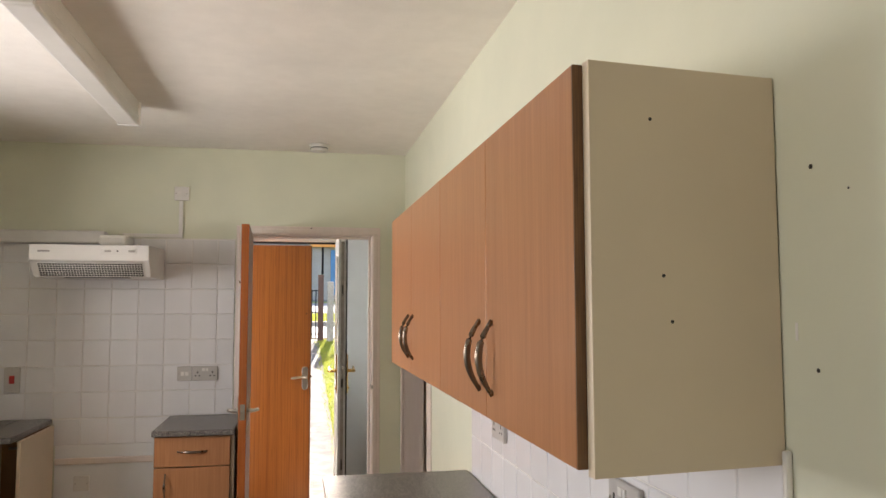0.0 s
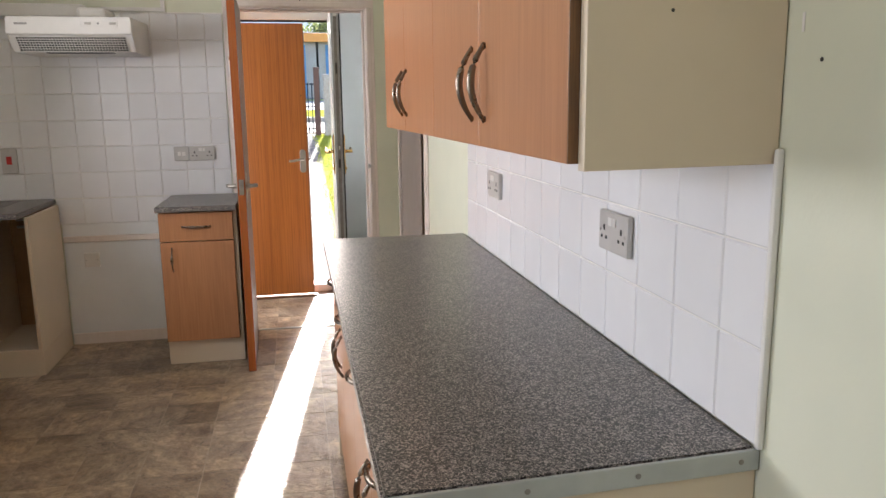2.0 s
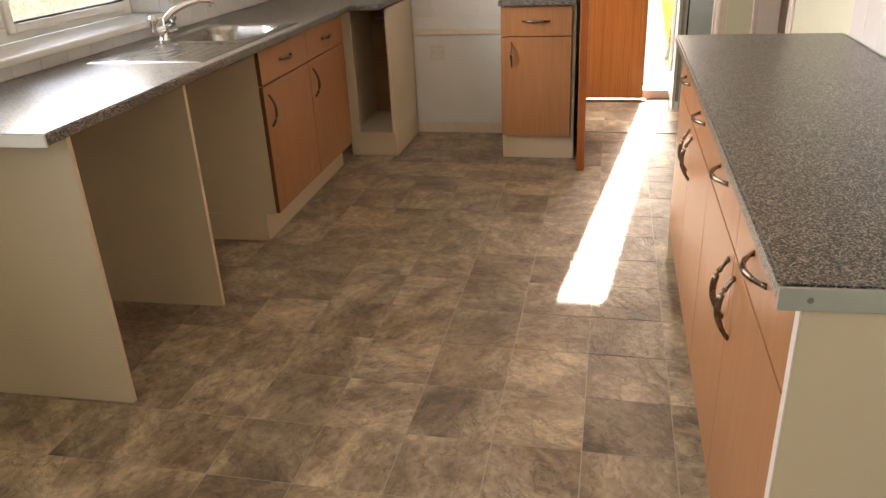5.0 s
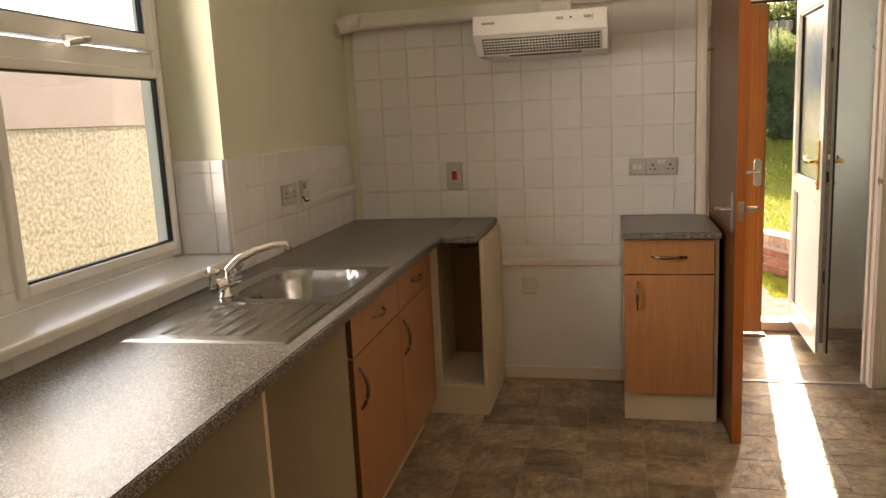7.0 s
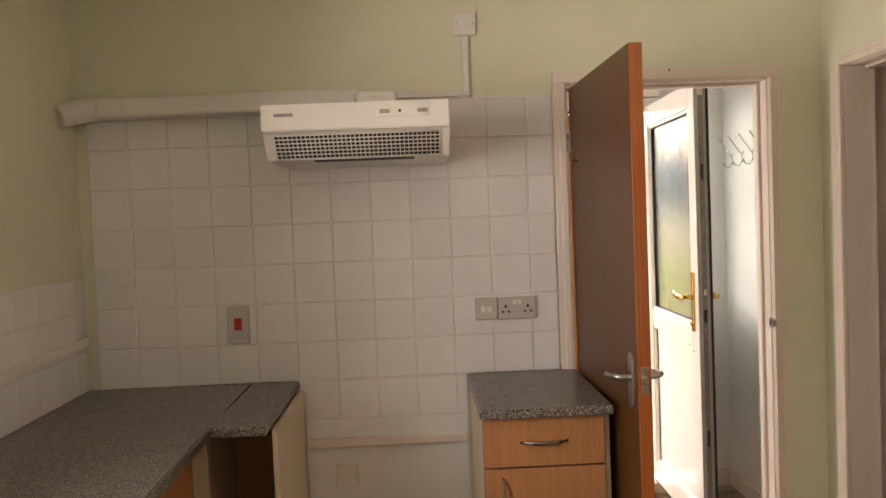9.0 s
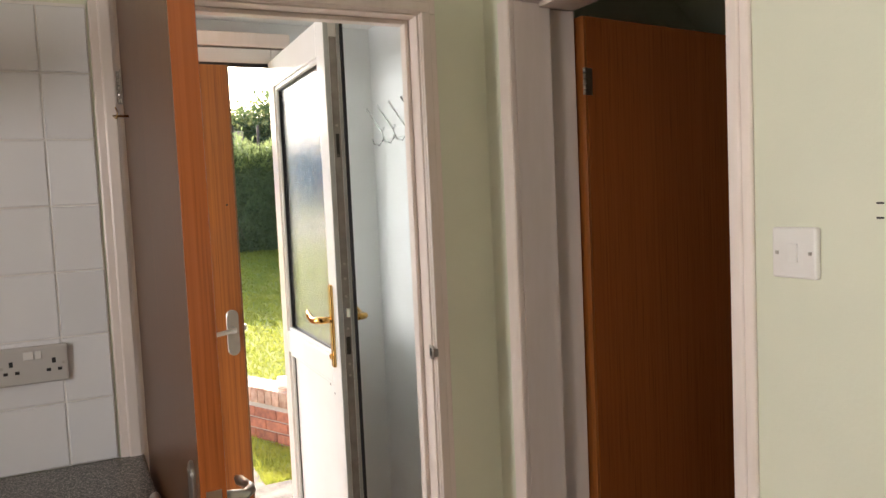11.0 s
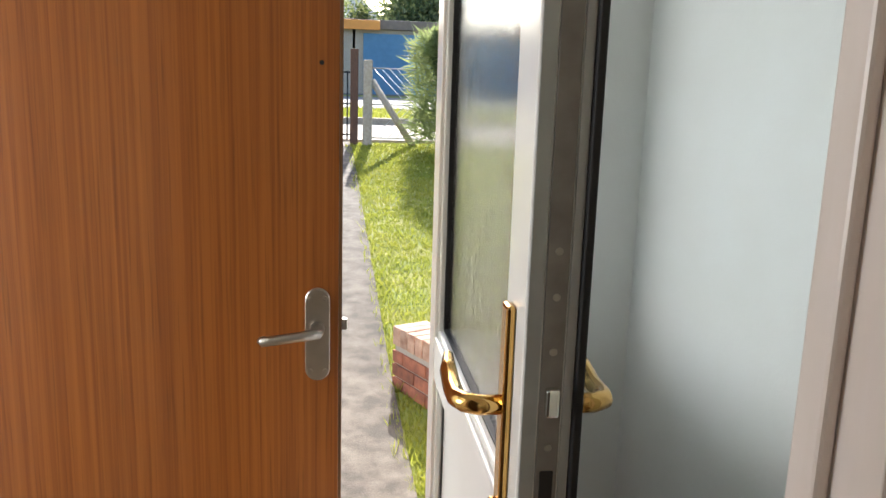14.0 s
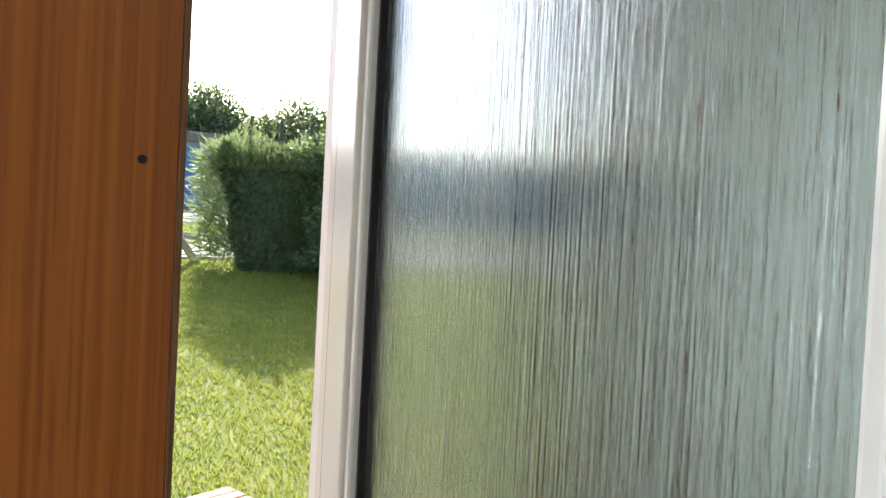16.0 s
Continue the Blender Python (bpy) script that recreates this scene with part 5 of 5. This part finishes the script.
def blades(name, label, count, region, h0, h1, mat, seed, keep=lambda x, y: True):
    rng = np.random.default_rng(seed)
    v, f = [], []
    for _ in range(count):
        x, y = rng.uniform(region[0], region[1]), region[2] + (region[3] - region[2]) * rng.random() ** 1.5
        if not keep(x, y):
            continue
        z, a, h = ground_z(y) - 0.02, rng.uniform(0, 6.283), rng.uniform(h0, h1)
        w = 0.0028 + 0.0006 * (y - 6)
        dx, dy = math.cos(a) * w, math.sin(a) * w
        lx, ly = rng.normal(0, 0.4) * h, rng.normal(0, 0.4) * h
        n = len(v)
        v += [(x - dx, y - dy, z), (x + dx, y + dy, z), (x + lx, y + ly, z + h)]
        f.append((n, n + 1, n + 2))
    me = bpy.data.meshes.new(name)
    me.from_pydata(v, [], f)
    me.materials.append(mat)
    return tagged(new(name, me), label, "grass", kind="stuff")


blades("lawn_grass", "short sunlit lawn grass with clover", 120000, (0.83, 5.5, 7.35, 15.6), 0.015, 0.038, BLADE, 3)
blades("lawn_grass", "sunlit lawn grass on the other side of the path", 26000, (-6.0, -0.36, 7.35, 15.6), 0.015, 0.038, BLADE, 6)
blades("verge_grass", "rough verge grass beyond the road", 14000, (-2, 9, 18.4, 23.4), 0.05, 0.14, BLADE, 4)
blades("edge_weeds", "long weeds along the path edge", 450, (0.80, 0.95, 7.6, 15.2), 0.04, 0.10, BLADE, 5)

# low brick wall running back towards the house beside the path
bw = thing("brick_planter_wall", "low weathered red brick wall with a brick-on-edge top", "brick wall", pose(0.857, 8.465, 0, 0, 0, -65.0))
WL = 1.36
part("core", slab(0.012, WL - 0.012, 0.012, 0.203, -0.25, 0.255), MORTAR, bw, "mortar joints")
brick_side = unit_mesh("brick", slab(-0.1075, 0.1075, -0.0512, 0.0512, -0.0325, 0.0325, bevel=0.004), BRICK)
brick_cap = unit_mesh("brick", slab(-0.0325, 0.0325, -0.1075, 0.1075, -0.0512, 0.0512, bevel=0.004), BRICK_TOP)
for c in range(4):
    z = -0.125 + 0.075 * c
    x = 0.1075 if c % 2 == 0 else 0.22
    while x < WL - 0.05:
        for yy in (0.0512, 0.164):
            o = piece("brick", brick_side, bw, (x, yy, z))
            o.rotation_euler = (0, 0, random.uniform(-0.01, 0.01))
        x += 0.225
    if c % 2:
        piece("brick", brick_side, bw, (0.0512, 0.1075, z)).rotation_euler = (0, 0, radians(90))
x = 0.0325
while x < WL:
    piece("brick", brick_cap, bw, (x, 0.1075, 0.216 + random.uniform(-0.003, 0.003)))
    x += 0.075
wpipe = thing("waste_pipe", "white plastic waste pipe resting on the brick wall", "pipe")
part("pipe", tube(bmesh.new(), [(1.135, 8.02, 0.312), (1.20, 7.985, 0.312), (1.34, 7.92, 0.312), (1.40, 7.88, 0.29), (1.42, 7.87, 0.22), (1.42, 7.87, -0.14)], [0.040, 0.040, 0.040, 0.042, 0.04, 0.04], 18), UPVC, wpipe)
part("collar", tube(bmesh.new(), [(1.205, 7.982, 0.312), (1.25, 7.961, 0.312)], 0.046, 18), UPVC, wpipe)


def leaf_cloud(name, sample, count, size, mat, seed, up=0.0, wide=0.28):
    """Many small leaf quads at places from sample(rng) -> (point, outward)."""
    rng = np.random.default_rng(seed)
    v, f = [], []
    for _ in range(count):
        p, o = sample(rng)
        d = Vector((*(rng.normal(0, 1, 3)),)) * 0.7 + Vector(o) * 0.9 + Vector((0, 0, up))
        d.normalize()
        s = d.cross(Vector((*(rng.normal(0, 1, 3)),))).normalized()
        l = size * rng.uniform(0.6, 1.4)
        p = Vector(p)
        n = len(v)
        v += [tuple(p), tuple(p + d * l * 0.5 + s * l * wide), tuple(p + d * l), tuple(p + d * l * 0.5 - s * l * wide)]
        f.append((n, n + 1, n + 2, n + 3))
    me = bpy.data.meshes.new(name)
    me.from_pydata(v, [], f)
    for m in (mat if isinstance(mat, (list, tuple)) else (mat,)):
        me.materials.append(m)
    if isinstance(mat, (list, tuple)):
        for poly in me.polygons:
            poly.material_index = int(rng.random() < 0.35)
    return new(name, me)


def box_sampler(x0, x1, y0, y1, z0, z1, rough, taper=0.0):
    def sample(rng):
        k = rng.random()
        u, w = rng.random(), rng.random()
        x, y, z = x0 + (x1 - x0) * u, y0 + (y1 - y0) * w, z0 + (z1 - z0) * rng.random()
        if k < 0.42:
            y, o = y0, (0, -1, 0)
        elif k < 0.62:
            x, o = x0, (-1, 0, 0)
        elif k < 0.86:
            z, o = z1, (0, 0, 1)
        else:
            o = (0, 0, 0.3)
        x -= taper * (z - z0)
        b = rough * noise.noise((x * 2.1, y * 2.1, z * 2.1)) + rng.normal(0, rough * 0.25)
        return (x + o[0] * b, y + o[1] * b, z + o[2] * b * 1.4), o
    return sample


def hedge(name, label, x0, x1, y0, y1, z0, z1, count, size, mat, seed, rough=0.13, taper=0.0, up=0.2, core=True):
    h = thing(name, label, "hedge")
    if core:
        c = slab(x0 + 0.10, x1, y0 + 0.10, y1, z0 - 0.3, z1 - 0.10)
        for vtx in c.verts:
            vtx.co.x -= taper * (vtx.co.z - z0)
        part("inner_mass", c, LEAF, h)
    for k in range(3):
        part("stem", tube(bmesh.new(), [(x0 + 0.3 + 0.4 * k, y0 + 0.3, z0 - 0.1), (x0 + 0.32 + 0.4 * k, y0 + 0.3, z0 + 0.7)], [0.03, 0.02], 6), BARK, h)
    lf = leaf_cloud("foliage", box_sampler(x0, x1, y0, y1, z0, z1, rough, taper), count, size, mat, seed, up, 0.28 if core else 0.09)
    lf.parent = h
    return h


HZ = ground_z(15.0)
hedge("clipped_hedge", "dark clipped garden hedge with a pale sprouting top", 2.30, 6.5, 14.85, 15.35, HZ - 0.05, HZ + 1.42, 46000, 0.038, LEAF, 11, taper=0.20)
hedge("clipped_hedge_shoots", "pale unclipped shoots along the hedge top", 1.98, 6.3, 14.8, 15.3, HZ + 1.25, HZ + 1.60, 12000, 0.085, LEAF_PALE, 12, 0.2, up=0.9, core=False)
hedge("conifer_bush", "bushy green conifer beside the hedge", 3.15, 6.5, 14.0, 14.85, HZ + 0.1, HZ + 1.75, 26000, 0.055, (LEAF, LEAF_PALE), 13, 0.4)
sp_b = leaf_cloud("shrub", lambda rng: ((rng.uniform(1.75, 2.2), rng.uniform(15.0, 15.4), HZ + rng.uniform(0.1, 1.5)), (-0.8, -0.2, 0.2)), 1400, 0.26, LEAF_PALE, 14, 0.25, 0.035)
tagged(sp_b, "pale wild shoots sprouting from the hedge end", "shrub")


def tree(name, label, x, y, height, radius, count, size, mat, seed, low=0.25):
    t = thing(name, label, "tree")
    z = ground_z(y)
    rng = np.random.default_rng(seed)
    part("trunk", tube(bmesh.new(), [(x, y, z - 0.1), (x + 0.1, y, z + height * 0.3), (x, y + 0.1, z + height * 0.75)], [radius * 0.09, radius * 0.06, radius * 0.02], 8), BARK, t)
    cl = []
    for k in range(26):
        a, r, hh = rng.uniform(0, 6.283), radius * rng.uniform(0.1, 0.85), rng.uniform(low, 0.98)
        r *= math.sin(math.pi * min(1, 0.25 + 0.75 * (1 - hh) + 0.1)) * 0.5 + 0.6
        c = Vector((x + r * math.cos(a), y + r * math.sin(a), z + height * hh))
        cl.append((c, radius * rng.uniform(0.28, 0.5)))
        if k < 8:
            part("limb", tube(bmesh.new(), [(x, y, z + height * 0.3), (x + (c.x - x) * 0.5, y + (c.y - y) * 0.5, z + height * 0.35 + (c.z - z - height * 0.35) * 0.5), tuple(c)], [radius * 0.04, radius * 0.025, radius * 0.01], 6), BARK, t)

    def sample(g):
        c, r = cl[g.integers(len(cl))]
        d = Vector((*(g.normal(0, 1, 3)),)).normalized()
        return c + d * r * g.uniform(0.45, 1.15), d
    lf = leaf_cloud("crown", sample, count, size, mat, seed + 1)
    lf.parent = t
    return t


tree("broadleaf_tree", "leafy green tree behind the garages", 4.9, 40, 4.6, 2.6, 15000, 0.19, (LEAF, LEAF_YEL), 21)
tree("broadleaf_tree", "leafy green tree behind the garages", 10.5, 42, 4.6, 3.0, 15000, 0.19, (LEAF, LEAF_YEL), 23)
tree("broadleaf_tree", "leafy green tree behind the garages", 16.0, 41, 4.7, 3.2, 15000, 0.19, (LEAF, LEAF_YEL), 25)
for tx, th in ((6.6, 3.9), (8.0, 4.2), (9.4, 4.3), (12.0, 4.5), (13.2, 4.6), (14.6, 4.4), (17.6, 4.7), (19.0, 4.8), (20.8, 4.6), (22.5, 4.7), (25.5, 4.8)):
    tree("shrub_tree", "hazy green shrub behind the garages", tx, 43, th, 2.4, 8000, 0.19, (LEAF_YEL, LEAF), int(tx * 10))
tree("young_tree", "small yellow-green tree beside the far house", 2.1, 41, 3.9, 1.3, 4500, 0.16, (LEAF_YEL, LEAF), 27)
tree("garden_conifer", "dark feathery conifer in the garden", 5.0, 13.2, 5.2, 1.5, 16000, 0.10, (LEAF, LEAF_PALE), 29, 0.1)

# garages
gy, gz = 34.0, ground_z(34.0) - 0.1
for k, (gx, doors) in enumerate(((-3.2, BLUE), (1.6, BLUE), (8.6, BROWNPOST), (-8.0, BLUE), (-12.8, BLUE), (-17.6, BLUE))):
    g = thing("garage", "flat-roofed garage with a blue up-and-over door", "garage", group="row of garages")
    w = 6.0 if k == 2 else 4.7
    part("wall", slab(gx, gx + w, gy, gy + 5, gz, gz + 2.75), POST, g)
    part("roof", slab(gx - 0.05, gx + w + 0.05, gy - 0.15, gy + 5.1, gz + 2.5, gz + 2.85, bevel=0.02), ROOF, g)
    d = part("door", slab(gx + 0.3, gx + w - 0.45, gy - 0.06, gy + 0.02, gz + 0.1, gz + 2.35, bevel=0.01), doors, g)
    for r in range(1, 5):
        xx = gx + 0.3 + (w - 0.75) * r / 5
        part("rib", slab(xx, xx + 0.03, gy - 0.075, gy - 0.061, gz + 0.15, gz + 2.3), doors, d)
    part("step", slab(gx, gx + w, gy - 0.4, gy - 0.07, gz - 0.1, gz + 0.12), ASPHALT, g)
solid("orange_sign", slab(1.0, 2.5, gy - 0.35, gy - 0.25, gz + 2.45, gz + 2.8, bevel=0.01), shade("orange_board", (0.75, 0.30, 0.06), 0.6, scale=5), "orange board on the garage roof edge", "board")
fh = thing("far_house", "pale rendered house with a pitched roof in the distance", "house")
part("wall", slab(-6, 4.4, 56, 64, 2.0, 6.4), HOUSE, fh)
rb = bmesh.new()
rp = [(-6.4, 55.7, 6.35), (4.8, 55.7, 6.35), (4.8, 64.3, 6.35), (-6.4, 64.3, 6.35), (-5.5, 60, 9.6), (2.0, 60, 9.6)]
rv = [rb.verts.new(p) for p in rp]
for f in ((0, 1, 5, 4), (1, 2, 5), (2, 3, 4, 5), (3, 0, 4), (0, 3, 2, 1)):
    rb.faces.new([rv[i] for i in f])
part("roof", rb, HOUSE, fh)
wi = part("window", slab(2.1, 3.5, 55.9, 56.0, 4.3, 5.6, bevel=0.02), UPVC, fh)
part("pane", slab(2.2, 3.4, 55.88, 55.9, 4.4, 5.5), shade("far_pane", (0.08, 0.09, 0.10), 0.1, scale=3), wi)

# fence, gate and posts
FY = 15.45
fz = ground_z(FY)
solid("gate_post", slab(0.84, 0.95, FY - 0.05, FY + 0.06, fz - 0.3, fz + 1.30, bevel=0.01), BROWNPOST, "dark brown wooden gate post", "post")
fp = thing("fence_post", "weathered concrete fence post with a raking strut", "post")
pb = bmesh.new()
box(pb, 1.02, 1.15, FY - 0.05, FY + 0.07, fz - 0.3, fz + 1.16, bevel=0.02)
part("post", pb, POST, fp)
part("strut", tube(bmesh.new(), [(1.14, FY, fz + 0.88), (1.74, FY - 0.02, fz - 0.03)], 0.048, 4), POST, fp)
ge = thing("garden_gate", "low black iron garden gate standing open", "gate")
for x in (-0.10, 0.0, 0.12, 0.24, 0.36, 0.48, 0.60, 0.72, 0.80):
    part("bar", tube(bmesh.new(), [(x, FY, fz + 0.04), (x, FY, fz + 1.0)], 0.012, 6), BLACK, ge)
for z in (0.12, 0.55, 0.98):
    part("rail", tube(bmesh.new(), [(-0.12, FY, fz + z), (0.84, FY, fz + z)], 0.012, 6), BLACK, ge)
ln = bmesh.new()
k = 1.16
while k < 6.6:
    for s in (1, -1):
        za, zb = (0.08, 1.05) if s > 0 else (1.05, 0.08)
        tube(ln, [(k, FY, fz + za), (k + 0.97, FY, fz + zb)], 0.0045, 3)
    k += 0.11
cf = thing("chain_link_fence", "galvanised chain-link fence on line wires", "fence")
part("mesh", ln, FENCEWIRE, cf)
for z in (0.08, 0.55, 1.05):
    part("line_wire", tube(bmesh.new(), [(1.1, FY, fz + z), (7.5, FY, fz + z)], 0.008, 4), FENCEWIRE, cf)
for px in (4.2, 7.4):
    part("post", slab(px, px + 0.1, FY - 0.04, FY + 0.06, fz - 0.3, fz + 1.15, bevel=0.015), POST, cf)

# neighbour's outbuilding seen through the kitchen window
nb = thing("outbuilding", "pebbledashed outbuilding with a flat brown roof edge", "building")
part("wall", slab(-6.6, -4.6, -3.0, 8.5, -0.4, 1.50), RENDER, nb)
part("fascia", slab(-6.7, -4.59, -3.1, 8.6, 1.50, 1.98, bevel=0.01), shade("mauve_fascia", (0.42, 0.33, 0.31), 0.8, second=(0.38, 0.30, 0.28), scale=5), nb)
